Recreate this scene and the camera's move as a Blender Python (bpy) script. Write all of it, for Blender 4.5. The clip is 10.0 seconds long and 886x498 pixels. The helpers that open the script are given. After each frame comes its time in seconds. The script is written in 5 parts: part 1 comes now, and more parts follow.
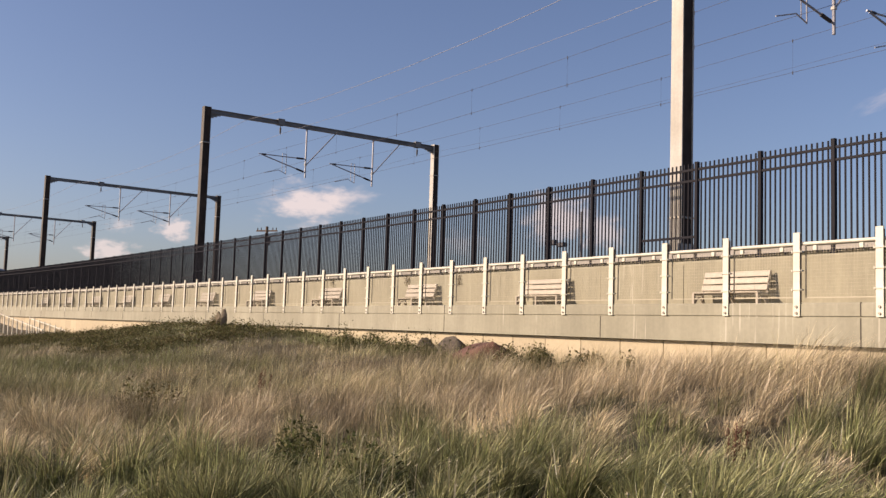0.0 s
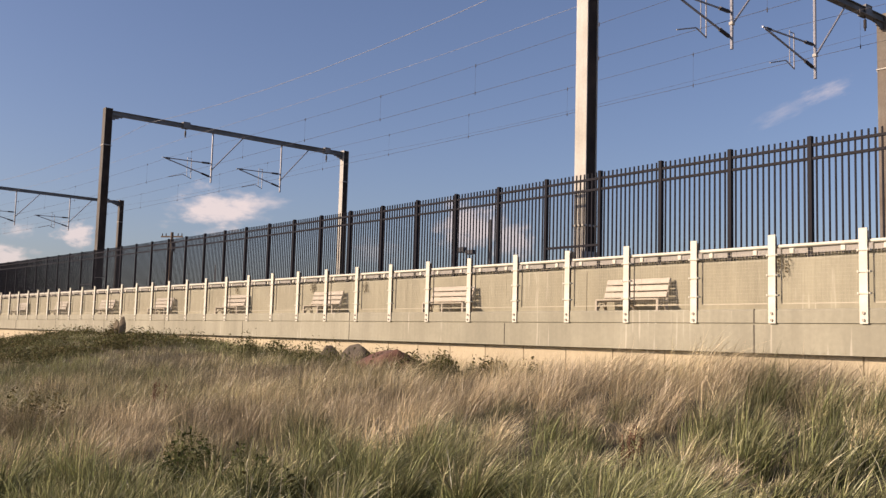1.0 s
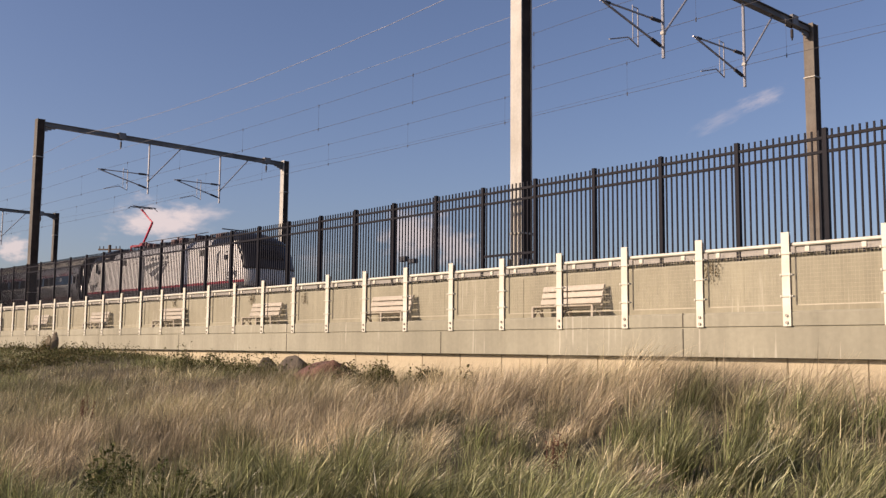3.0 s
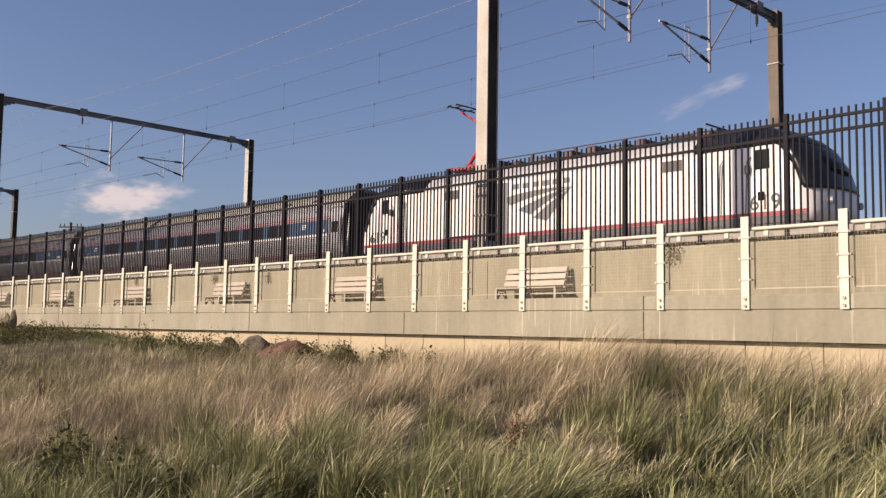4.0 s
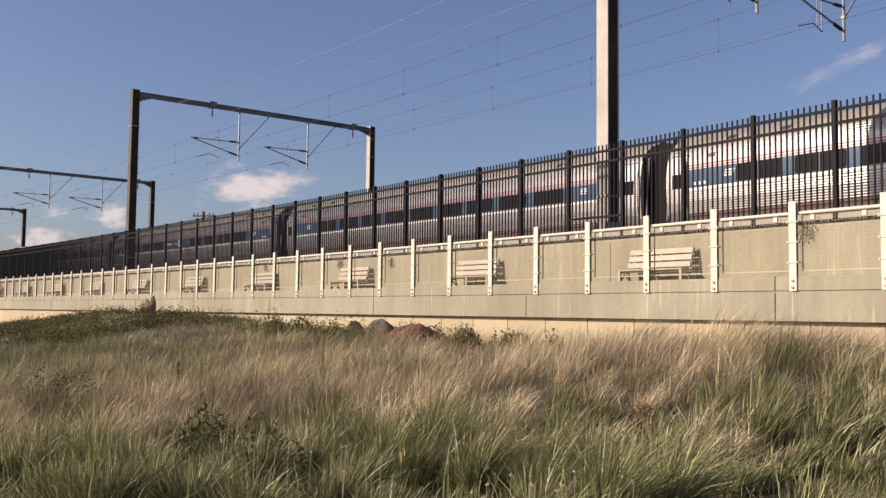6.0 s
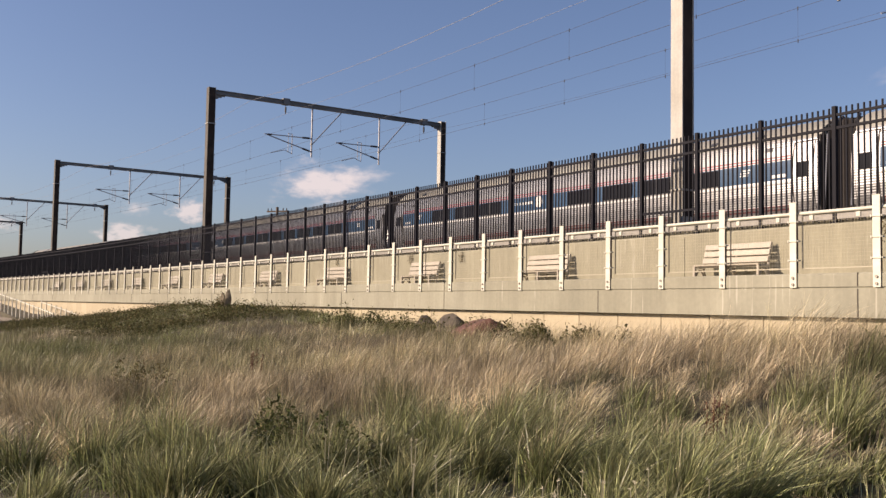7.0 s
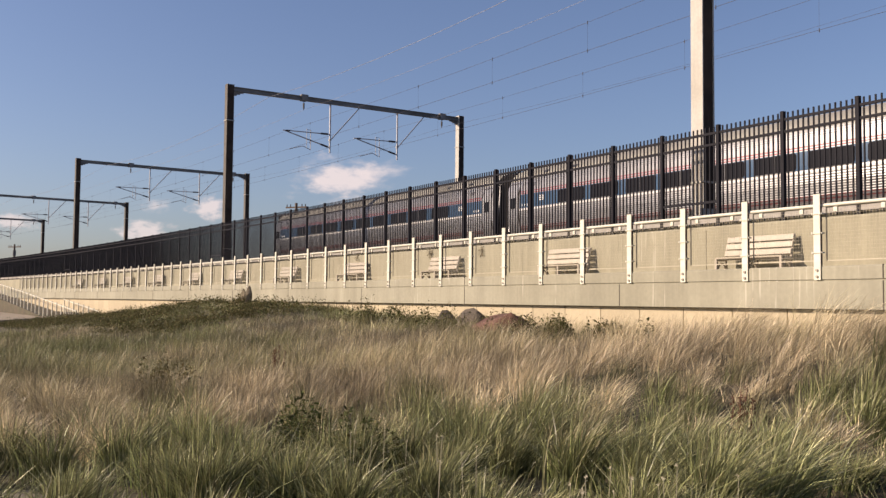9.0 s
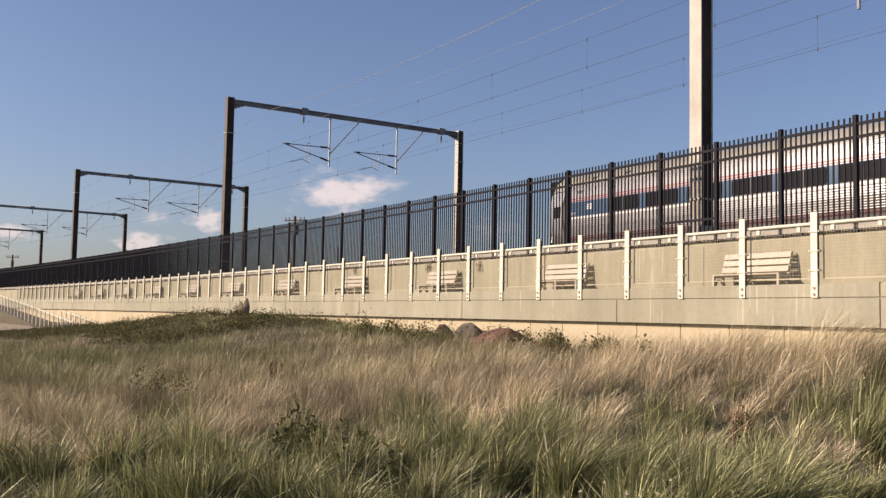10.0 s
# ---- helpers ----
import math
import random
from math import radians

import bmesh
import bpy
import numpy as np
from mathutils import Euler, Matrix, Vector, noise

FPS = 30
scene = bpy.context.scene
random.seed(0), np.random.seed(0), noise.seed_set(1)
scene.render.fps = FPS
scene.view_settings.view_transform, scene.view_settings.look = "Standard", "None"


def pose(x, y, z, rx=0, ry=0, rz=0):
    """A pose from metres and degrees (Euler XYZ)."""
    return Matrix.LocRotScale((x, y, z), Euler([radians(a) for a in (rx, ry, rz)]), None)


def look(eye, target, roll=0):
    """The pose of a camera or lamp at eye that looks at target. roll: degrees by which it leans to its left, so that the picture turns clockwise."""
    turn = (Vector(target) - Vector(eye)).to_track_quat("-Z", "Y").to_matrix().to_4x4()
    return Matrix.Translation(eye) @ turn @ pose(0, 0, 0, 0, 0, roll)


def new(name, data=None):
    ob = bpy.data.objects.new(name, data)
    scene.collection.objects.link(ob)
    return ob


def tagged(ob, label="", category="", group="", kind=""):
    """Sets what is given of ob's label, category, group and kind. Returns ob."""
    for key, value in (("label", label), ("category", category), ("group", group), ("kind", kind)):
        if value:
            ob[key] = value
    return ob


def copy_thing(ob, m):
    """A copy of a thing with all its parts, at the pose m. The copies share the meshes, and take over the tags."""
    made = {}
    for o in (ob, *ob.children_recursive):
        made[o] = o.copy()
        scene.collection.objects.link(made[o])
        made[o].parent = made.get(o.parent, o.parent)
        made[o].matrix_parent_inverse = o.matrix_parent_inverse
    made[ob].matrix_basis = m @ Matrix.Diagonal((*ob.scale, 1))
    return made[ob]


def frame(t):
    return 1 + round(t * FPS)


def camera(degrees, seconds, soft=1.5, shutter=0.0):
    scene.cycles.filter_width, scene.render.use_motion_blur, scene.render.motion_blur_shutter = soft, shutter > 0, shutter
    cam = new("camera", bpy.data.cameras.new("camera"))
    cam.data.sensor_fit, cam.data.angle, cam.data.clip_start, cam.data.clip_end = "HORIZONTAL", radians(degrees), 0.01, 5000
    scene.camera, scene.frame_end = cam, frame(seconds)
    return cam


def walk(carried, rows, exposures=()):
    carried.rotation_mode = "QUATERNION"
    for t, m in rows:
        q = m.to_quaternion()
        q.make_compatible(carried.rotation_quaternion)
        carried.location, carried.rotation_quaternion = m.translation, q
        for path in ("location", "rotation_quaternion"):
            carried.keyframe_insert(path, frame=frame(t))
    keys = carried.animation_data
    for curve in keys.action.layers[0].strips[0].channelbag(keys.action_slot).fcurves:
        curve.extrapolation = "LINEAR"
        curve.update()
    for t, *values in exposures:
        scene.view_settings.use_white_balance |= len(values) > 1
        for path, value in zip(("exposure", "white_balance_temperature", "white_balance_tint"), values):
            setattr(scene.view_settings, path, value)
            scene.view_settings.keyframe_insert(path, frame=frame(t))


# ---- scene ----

E = 1.6          # height of the eye over the ground where the camera stands
KAP = 0.00116    # the line bends gently towards the sea: 1 / radius
RAD = 1 / KAP


def spot(u, n, z=0.0):
    """World place from the run along the line (u, to the right), the distance across it (n) and the height."""
    a = -u / (RAD + n)
    return Vector((-(RAD + n) * math.sin(a), (RAD + n) * math.cos(a) - RAD, z))


def at(u, n, z=0.0, turn=0.0):
    p = spot(u, n, z)
    return pose(p.x, p.y, p.z, 0, 0, math.degrees(-u / (RAD + n)) + turn)


# ---- camera ----
PATH = [
    (0, -0.037, -0.434, 0.006, 58.043, 4.836, -1.816),
    (0.5, -0.019, -0.317, -0.010, 56.533, 4.551, -2.407),
    (1, -0.091, -0.224, 0.015, 52.693, 5.436, -1.588),
    (1.5, -0.096, -0.138, 0.036, 52.464, 6.429, -1.234),
    (2, -0.071, -0.078, 0.038, 54.512, 7.048, -0.585),
    (2.5, -0.021, -0.052, 0.046, 52.903, 7.268, -0.343),
    (3, 0.036, -0.071, 0.023, 49.477, 6.031, -0.493),
    (3.2, 0.041, -0.064, 0.022, 48.770, 5.451, -0.215),
    (4.3, 0.071, -0.027, 0.015, 46.756, 5.085, -1.180),
    (4.5, 0.076, -0.020, 0.014, 46.326, 5.424, -1.212),
    (5, 0.077, -0.039, 0.006, 49.247, 5.864, -0.583),
    (5.5, 0.074, -0.037, 0.006, 51.902, 5.353, -0.248),
    (6, 0.042, -0.031, 0.012, 54.724, 3.827, -0.617),
    (6.2, 0.037, -0.027, 0.011, 56.171, 3.435, -0.937),
    (7.3, 0.000, 0.000, -0.000, 59.443, 3.827, -0.790),
    (7.5, 0.000, 0.000, -0.000, 59.635, 4.052, -0.790),
    (8, -0.005, -0.005, 0.001, 60.047, 3.479, -1.139),
    (8.5, -0.013, -0.009, 0.007, 59.623, 2.350, -0.994),
    (9, -0.028, -0.027, 0.015, 60.147, 3.120, -0.500),
    (9.5, -0.029, -0.023, 0.013, 61.262, 4.035, -0.597),
    (10, -0.006, -0.030, 0.004, 60.014, 4.010, -1.062),
]
cam = camera(50.23, 10.0, soft=1.4)
walk(cam, [(t, pose(x, y, E + z, 90 + pitch, roll, yaw)) for t, x, y, z, yaw, pitch, roll in PATH],
     exposures=[(0.0, 0.58, 6800, 27), (2.5, 0.48, 6800, 28), (4.5, 0.44, 6650, 27), (6.0, 0.48, 6650, 26), (7.5, 0.60, 6650, 25), (10.0, 0.60, 6650, 25)])

# ---- light: low sun from behind and to the left ----
SUN_EL, SUN_AZ = 25.0, 205.0   # azimuth clockwise from +y
to_sun = Vector((math.sin(radians(SUN_AZ)) * math.cos(radians(SUN_EL)), math.cos(radians(SUN_AZ)) * math.cos(radians(SUN_EL)), math.sin(radians(SUN_EL))))
sun = new("sun", bpy.data.lights.new("sun", "SUN"))
sun.data.energy, sun.data.angle, sun.data.color = 4.35, radians(0.53), (1.0, 0.87, 0.63)
sun.matrix_basis = look(to_sun * 50, (0, 0, 0))
world = bpy.data.worlds.new("sky")
scene.world = world
world.use_nodes = True
wn = world.node_tree.nodes
sky = wn.new("ShaderNodeTexSky")
sky.sky_type, sky.sun_disc = "NISHITA", False
sky.sun_elevation, sky.sun_rotation = radians(SUN_EL), radians(SUN_AZ)
sky.air_density, sky.dust_density, sky.ozone_density = 1.0, 1.5, 3.6
wn["Background"].inputs["Strength"].default_value = 0.081
world.node_tree.links.new(sky.outputs["Color"], wn["Background"].inputs["Color"])


# ---- materials ----
def mat(name, color, rough=0.7, metal=0.0, vary=0.12, scale=6.0, fine=60.0, bump=0.15, bump_scale=80.0, stain=None, streak=0.0, spec=0.5, island=0.0, rnd=0.0, runs=0.0):
    """Base colour broken up at two scales; streak: vertical weather runs; stain: a second colour in patches."""
    m = bpy.data.materials.new(name)
    m.use_nodes = True
    nt = m.node_tree
    N, L = nt.nodes, nt.links
    b = N["Principled BSDF"]
    b.inputs["Roughness"].default_value, b.inputs["Metallic"].default_value = rough, metal
    b.inputs["Specular IOR Level"].default_value = spec
    co = N.new("ShaderNodeTexCoord")

    def nz(s, detail=4.0, stretch=None):
        t = N.new("ShaderNodeTexNoise")
        t.inputs["Scale"].default_value, t.inputs["Detail"].default_value = s, detail
        if stretch:
            mp = N.new("ShaderNodeMapping")
            mp.inputs["Scale"].default_value = stretch
            L.new(co.outputs["Object"], mp.inputs["Vector"])
            L.new(mp.outputs["Vector"], t.inputs["Vector"])
        else:
            L.new(co.outputs["Object"], t.inputs["Vector"])
        return t.outputs["Fac"]

    def ramp(sock, a, c):
        r = N.new("ShaderNodeMapRange")
        r.inputs["From Min"].default_value, r.inputs["From Max"].default_value = 0.3, 0.7
        r.inputs["To Min"].default_value, r.inputs["To Max"].default_value = a, c
        L.new(sock, r.inputs["Value"])
        return r.outputs["Result"]

    def mul(x, y):
        k = N.new("ShaderNodeMath")
        k.operation = "MULTIPLY"
        L.new(x, k.inputs[0]), L.new(y, k.inputs[1])
        return k.outputs[0]
    val = mul(ramp(nz(scale), 1 - vary, 1 + vary), ramp(nz(fine, 3), 1 - vary * 0.7, 1 + vary * 0.7))
    if streak:
        val = mul(val, ramp(nz(1.0, 4, (2.6, 2.6, 0.22)), 1 - streak, 1 + streak * 0.5))
        val = mul(val, ramp(nz(1.0, 3, (11.0, 11.0, 0.5)), 1 - streak * 0.5, 1 + streak * 0.35))
    if island:
        g = N.new("ShaderNodeNewGeometry")
        r = N.new("ShaderNodeMapRange")
        r.inputs["To Min"].default_value, r.inputs["To Max"].default_value = 1 - island, 1 + island
        L.new(g.outputs["Random Per Island"], r.inputs["Value"])
        val = mul(val, r.outputs["Result"])
    if rnd:
        g = N.new("ShaderNodeObjectInfo")
        r = N.new("ShaderNodeMapRange")
        r.inputs["To Min"].default_value, r.inputs["To Max"].default_value = 1 - rnd, 1 + rnd
        L.new(g.outputs["Random"], r.inputs["Value"])
        val = mul(val, r.outputs["Result"])
    base = N.new("ShaderNodeMix")
    base.data_type = "RGBA"
    base.inputs["A"].default_value = (*color, 1)
    base.inputs["B"].default_value = (*(stain or color), 1)
    if stain:
        L.new(ramp(nz(scale * 0.37, 6), -0.3, 1.0), base.inputs["Factor"])
    sc = N.new("ShaderNodeVectorMath")
    sc.operation = "SCALE"
    L.new(base.outputs["Result"], sc.inputs[0]), L.new(val, sc.inputs["Scale"])
    L.new(sc.outputs["Vector"], b.inputs["Base Color"])
    if runs:      # pale lime runs, few and thin
        k = N.new("ShaderNodeMapRange")
        k.inputs["From Min"].default_value, k.inputs["From Max"].default_value = 0.66, 0.74
        L.new(mul(nz(1.0, 2, (15.0, 15.0, 0.5)), ramp(nz(1.1, 2), 0.75, 1.2)), k.inputs["Value"])
        mx = N.new("ShaderNodeMix")
        mx.data_type = "RGBA"
        sc2 = N.new("ShaderNodeMath")
        sc2.operation = "MULTIPLY"
        sc2.inputs[1].default_value = runs
        L.new(k.outputs["Result"], sc2.inputs[0]), L.new(sc2.outputs[0], mx.inputs["Factor"])
        L.new(sc.outputs["Vector"], mx.inputs["A"])
        mx.inputs["B"].default_value = (0.66, 0.62, 0.52, 1)
        L.new(mx.outputs["Result"], b.inputs["Base Color"])
    if bump:
        bp = N.new("ShaderNodeBump")
        bp.inputs["Strength"].default_value, bp.inputs["Distance"].default_value = bump, 0.01
        L.new(nz(bump_scale, 5), bp.inputs["Height"])
        L.new(bp.outputs["Normal"], b.inputs["Normal"])
    return m


CONCRETE = mat("concrete", (0.291, 0.274, 0.196), 0.85, vary=0.08, scale=0.7, fine=9, bump=0.2, bump_scale=30, stain=(0.245, 0.225, 0.155), streak=0.14, runs=0.22)
LEDGE = mat("ledge_concrete", (0.302, 0.290, 0.221), 0.85, vary=0.08, scale=0.8, fine=14, bump=0.2, bump_scale=40, stain=(0.262, 0.25, 0.186), streak=0.12, runs=0.3)
PALE = mat("pale_block", (0.46, 0.40, 0.28), 0.85, vary=0.08, scale=1.5, fine=14, stain=(0.37, 0.31, 0.21), rnd=0.08)
PAVING = mat("paving", (0.30, 0.275, 0.22), 0.85, vary=0.1, scale=1.5)
JOINT = mat("joint_filler", (0.06, 0.05, 0.04), 0.9)
CREAM = mat("cream_paint", (0.605, 0.605, 0.525), 0.45, vary=0.05, scale=5, fine=40, bump=0.06, stain=(0.55, 0.50, 0.38))
WIRE = mat("galvanised_wire", (0.36, 0.33, 0.25), 0.5, 0.2, vary=0.05, bump=0)
BENCH = mat("bench_paint", (0.385, 0.34, 0.265), 0.5, vary=0.07, scale=4, fine=30, bump=0.1, rnd=0.06)
BOLT = mat("bolt_steel", (0.25, 0.23, 0.2), 0.5, 0.7, bump=0)
BLACK = mat("black_fence_paint", (0.0095, 0.0095, 0.014), 0.6, vary=0.15, scale=3, bump=0.05, spec=0.12)
GREYPL = mat("grey_plate", (0.25, 0.235, 0.21), 0.6, 0.1, vary=0.1)
STEEL = mat("weathered_steel", (0.445, 0.435, 0.40), 0.65, 0.0, vary=0.1, scale=1.4, fine=18, stain=(0.36, 0.335, 0.28), streak=0.12, bump=0.1)
# darker, browner steel for the near portal's rear column
BROWNED = mat("browner_steel", (0.165, 0.148, 0.125), 0.75, vary=0.14, scale=1.4, fine=18, stain=(0.12, 0.09, 0.065), streak=0.2, bump=0.1, spec=0.3)
# darker grey steel for flanges of the other portals
DARKSTEEL = mat("darker_grey_steel", (0.13, 0.122, 0.11), 0.75, vary=0.14, scale=1.4, fine=18, stain=(0.085, 0.07, 0.055), streak=0.15, bump=0.1, spec=0.3)
GALV = mat("galvanised_tube", (0.30, 0.30, 0.32), 0.5, 0.4, vary=0.08, bump=0)
CERAMIC = mat("insulator", (0.035, 0.03, 0.032), 0.5, bump=0, spec=0.3)
COPPER = mat("overhead_wire", (0.085, 0.083, 0.09), 0.8, 0.0, bump=0, spec=0.1)
FEEDER = mat("aluminium_wire", (0.20, 0.20, 0.22), 0.6, 0.1, bump=0)
BEAM = mat("dark_weathered_steel", (0.20, 0.20, 0.20), 0.7, vary=0.15, scale=1.5, fine=20, stain=(0.13, 0.12, 0.11), spec=0.3)
# column webs: the shade on their side is put into this near-black colour
SHADED_WEB = mat("shade_dark_web", (0.055, 0.038, 0.028), 0.85, vary=0.25, scale=2.5, fine=25, stain=(0.035, 0.026, 0.022), spec=0.2)
# shade on the railing posts' right side, put into a brown colour
SHADED_BROWN = mat("shaded_side_brown", (0.19, 0.125, 0.085), 0.6, vary=0.15, scale=4, stain=(0.24, 0.16, 0.11))
BALLAST = mat("ballast", (0.24, 0.22, 0.20), 0.95, vary=0.3, scale=9, fine=40, bump=0.8, bump_scale=22)
RAILST = mat("rail_steel", (0.22, 0.16, 0.12), 0.45, 0.7)
TIMBER = mat("utility_timber", (0.12, 0.085, 0.06), 0.9, vary=0.2, scale=4)
STUMP = mat("weathered_stump", (0.17, 0.135, 0.095), 0.9, vary=0.3, scale=5, fine=25, bump=0.6, bump_scale=14, stain=(0.10, 0.085, 0.05))
ROCK = mat("grey_rock", (0.085, 0.07, 0.052), 0.9, vary=0.3, scale=3, fine=25, bump=0.5, bump_scale=14, stain=(0.125, 0.10, 0.075))
REDROCK = mat("red_rock", (0.10, 0.044, 0.033), 0.9, vary=0.25, scale=3, fine=25, bump=0.5, bump_scale=14, stain=(0.135, 0.075, 0.055))
SOIL = mat("dune_soil", (0.085, 0.066, 0.036), 0.95, vary=0.25, scale=1.2, fine=20, bump=0.6, bump_scale=15, stain=(0.05, 0.047, 0.022))
DOCK = mat("dried_dock", (0.11, 0.05, 0.028), 0.85, vary=0.2, bump=0)
SEED = mat("pale_seed", (0.5, 0.45, 0.32), 0.8, bump=0)
SAND = mat("sand", (0.25, 0.21, 0.155), 0.95, vary=0.12, scale=1.2, fine=30)
# train
STAIN = mat("stainless_steel", (0.36, 0.36, 0.365), 0.33, 0.88, vary=0.06, scale=1.0, fine=12, bump=0, stain=(0.30, 0.295, 0.29))
nt = STAIN.node_tree
co, wv, bp = nt.nodes.new("ShaderNodeTexCoord"), nt.nodes.new("ShaderNodeTexWave"), nt.nodes.new("ShaderNodeBump")
wv.wave_type, wv.bands_direction = "BANDS", "Z"
wv.inputs["Scale"].default_value, wv.inputs["Distortion"].default_value = 4.2, 0.0
bp.inputs["Strength"].default_value, bp.inputs["Distance"].default_value = 0.7, 0.008
nt.links.new(co.outputs["Object"], wv.inputs["Vector"]), nt.links.new(wv.outputs["Fac"], bp.inputs["Height"])
nt.links.new(bp.outputs["Normal"], nt.nodes["Principled BSDF"].inputs["Normal"])
ROOFM = mat("train_roof", (0.30, 0.29, 0.25), 0.6, 0.1, vary=0.1, scale=1.5, stain=(0.25, 0.235, 0.205))
BLUE = mat("blue_band", (0.014, 0.058, 0.125), 0.45, vary=0.06, bump=0, spec=0.3)
GLASSY = mat("dark_window", (0.006, 0.006, 0.008), 0.2, vary=0.03, bump=0, spec=0.12)
RED = mat("red_stripe", (0.25, 0.016, 0.034), 0.45, vary=0.05, bump=0)
DULLRED = mat("dull_red_stripe", (0.13, 0.028, 0.030), 0.5, vary=0.12, bump=0)
WHITE = mat("white_paint", (0.66, 0.65, 0.63), 0.38, vary=0.04, scale=1.5, bump=0.02)
SILVER = mat("silver_grey_paint", (0.13, 0.135, 0.15), 0.42, vary=0.05, bump=0)
LOUVRE = mat("louvre_grey", (0.07, 0.07, 0.07), 0.6, vary=0.1, bump=0)
RAMPM = mat("ramp_bank", (0.085, 0.066, 0.042), 0.9, vary=0.3, scale=1.5, fine=12, bump=0.6, bump_scale=10, stain=(0.055, 0.052, 0.028))
DARK = mat("dark_grey_paint", (0.045, 0.047, 0.055), 0.5, vary=0.1, bump=0.05)
RUBBER = mat("rubber_bellows", (0.024, 0.019, 0.017), 0.8, vary=0.15)
MASK = mat("black_gloss_paint", (0.012, 0.012, 0.014), 0.3, vary=0.1, bump=0, spec=0.4)
ROOFGR = mat("roof_grey_paint", (0.45, 0.46, 0.48), 0.5, vary=0.08, scale=1.5, bump=0.03, stain=(0.33, 0.33, 0.34))
PANBASE = mat("dark_red_frame", (0.20, 0.014, 0.026), 0.55, vary=0.12, bump=0)
GEAR = mat("brown_roof_gear", (0.075, 0.035, 0.035), 0.6, vary=0.15, bump=0)
PANTO = mat("red_pantograph", (0.42, 0.018, 0.045), 0.5, vary=0.06, bump=0)


# ---- mesh helpers ----
def mesh_of(name, bm, material):
    me = bpy.data.meshes.new(name)
    bmesh.ops.recalc_face_normals(bm, faces=bm.faces)
    bm.to_mesh(me)
    bm.free()
    me.materials.append(material)
    return me


def part(name, bm, material, parent=None, label="", m=None):
    me = bm if isinstance(bm, bpy.types.Mesh) else mesh_of(name, bm, material)
    ob = new(name, me)
    if m is not None:
        ob.matrix_basis = m
    if parent is not None:
        ob.parent = parent
    return tagged(ob, label)


def thing(name, m, label, category, group="", kind=""):
    ob = new(name)
    ob.matrix_basis = m
    ob.empty_display_size = 0.1
    return tagged(ob, label, category, group, kind)


def box(bm, x0, x1, y0, y1, z0, z1, bevel=0.0):
    r = bmesh.ops.create_cube(bm, size=1.0)
    vs = r["verts"]
    for v in vs:
        v.co = Vector((x0 + (v.co.x + 0.5) * (x1 - x0), y0 + (v.co.y + 0.5) * (y1 - y0), z0 + (v.co.z + 0.5) * (z1 - z0)))
    if bevel:
        es = list({e for v in vs for e in v.link_edges})
        bmesh.ops.bevel(bm, geom=es, offset=bevel, segments=1, affect="EDGES", profile=0.5)
    return bm


def rod(bm, p, q, r, sides=8, r2=None):
    p, q = Vector(p), Vector(q)
    d = q - p
    g = bmesh.ops.create_cone(bm, cap_ends=True, segments=sides, radius1=r, radius2=r if r2 is None else r2, depth=d.length)
    m = Matrix.Translation((p + q) / 2) @ d.to_track_quat("Z", "Y").to_matrix().to_4x4()
    bmesh.ops.transform(bm, matrix=m, verts=g["verts"])
    return bm


def boxes(*lst, bevel=0.0):
    bm = bmesh.new()
    for b in lst:
        box(bm, *b, bevel=bevel)
    return bm


def rods(*lst, sides=8):
    bm = bmesh.new()
    for p, q, r in lst:
        rod(bm, p, q, r, sides)
    return bm


def sweep(section, u0, u1, step=2.0, ends=True):
    """A closed section of (n, z) points carried along the line."""
    bm = bmesh.new()
    k = max(1, int(math.ceil(abs(u1 - u0) / step)))
    rings = [[bm.verts.new(spot(u0 + (u1 - u0) * i / k, n, z)) for n, z in section] for i in range(k + 1)]
    c = len(section)
    for a, b in zip(rings, rings[1:]):
        for j in range(c):
            bm.faces.new((a[j], a[(j + 1) % c], b[(j + 1) % c], b[j]))
    if ends:
        bm.faces.new(rings[0])
        bm.faces.new(rings[-1][::-1])
    return bm


FAR, NEAR = -330.0, 30.0      # the built stretch of the line
YR, YW, YF, YC = 12.26, 16.0, 16.30, 17.0   # rail, wall face, fence, portal column


# ---- ground ----
def smooth(a, b, x):
    t = min(1.0, max(0.0, (x - a) / (b - a)))
    return t * t * (3 - 2 * t)


def ground_z(x, y):
    """Dune ground: hollow at the camera, a bank along the wall, a hump to the left, falling off beyond it."""
    z = 0.05 + 0.62 * smooth(2.5, 11.5, y)
    z += 0.74 * math.exp(-((x + 32) / 12.5) ** 2 - ((y - 10.0) / 4.5) ** 2)
    z += 0.30 * math.exp(-((x + 7.5) / 4.2) ** 2 - ((y - 10.8) / 2.6) ** 2)
    z -= 0.20 * smooth(-46, -66, x)
    z += 0.10 * noise.noise((x * 0.35, y * 0.35, 0)) + 0.05 * noise.noise((x * 1.1, y * 1.1, 3))
    far = smooth(60, 160, math.hypot(x + 20, y))
    return z * (1 - far) - 0.2 * far


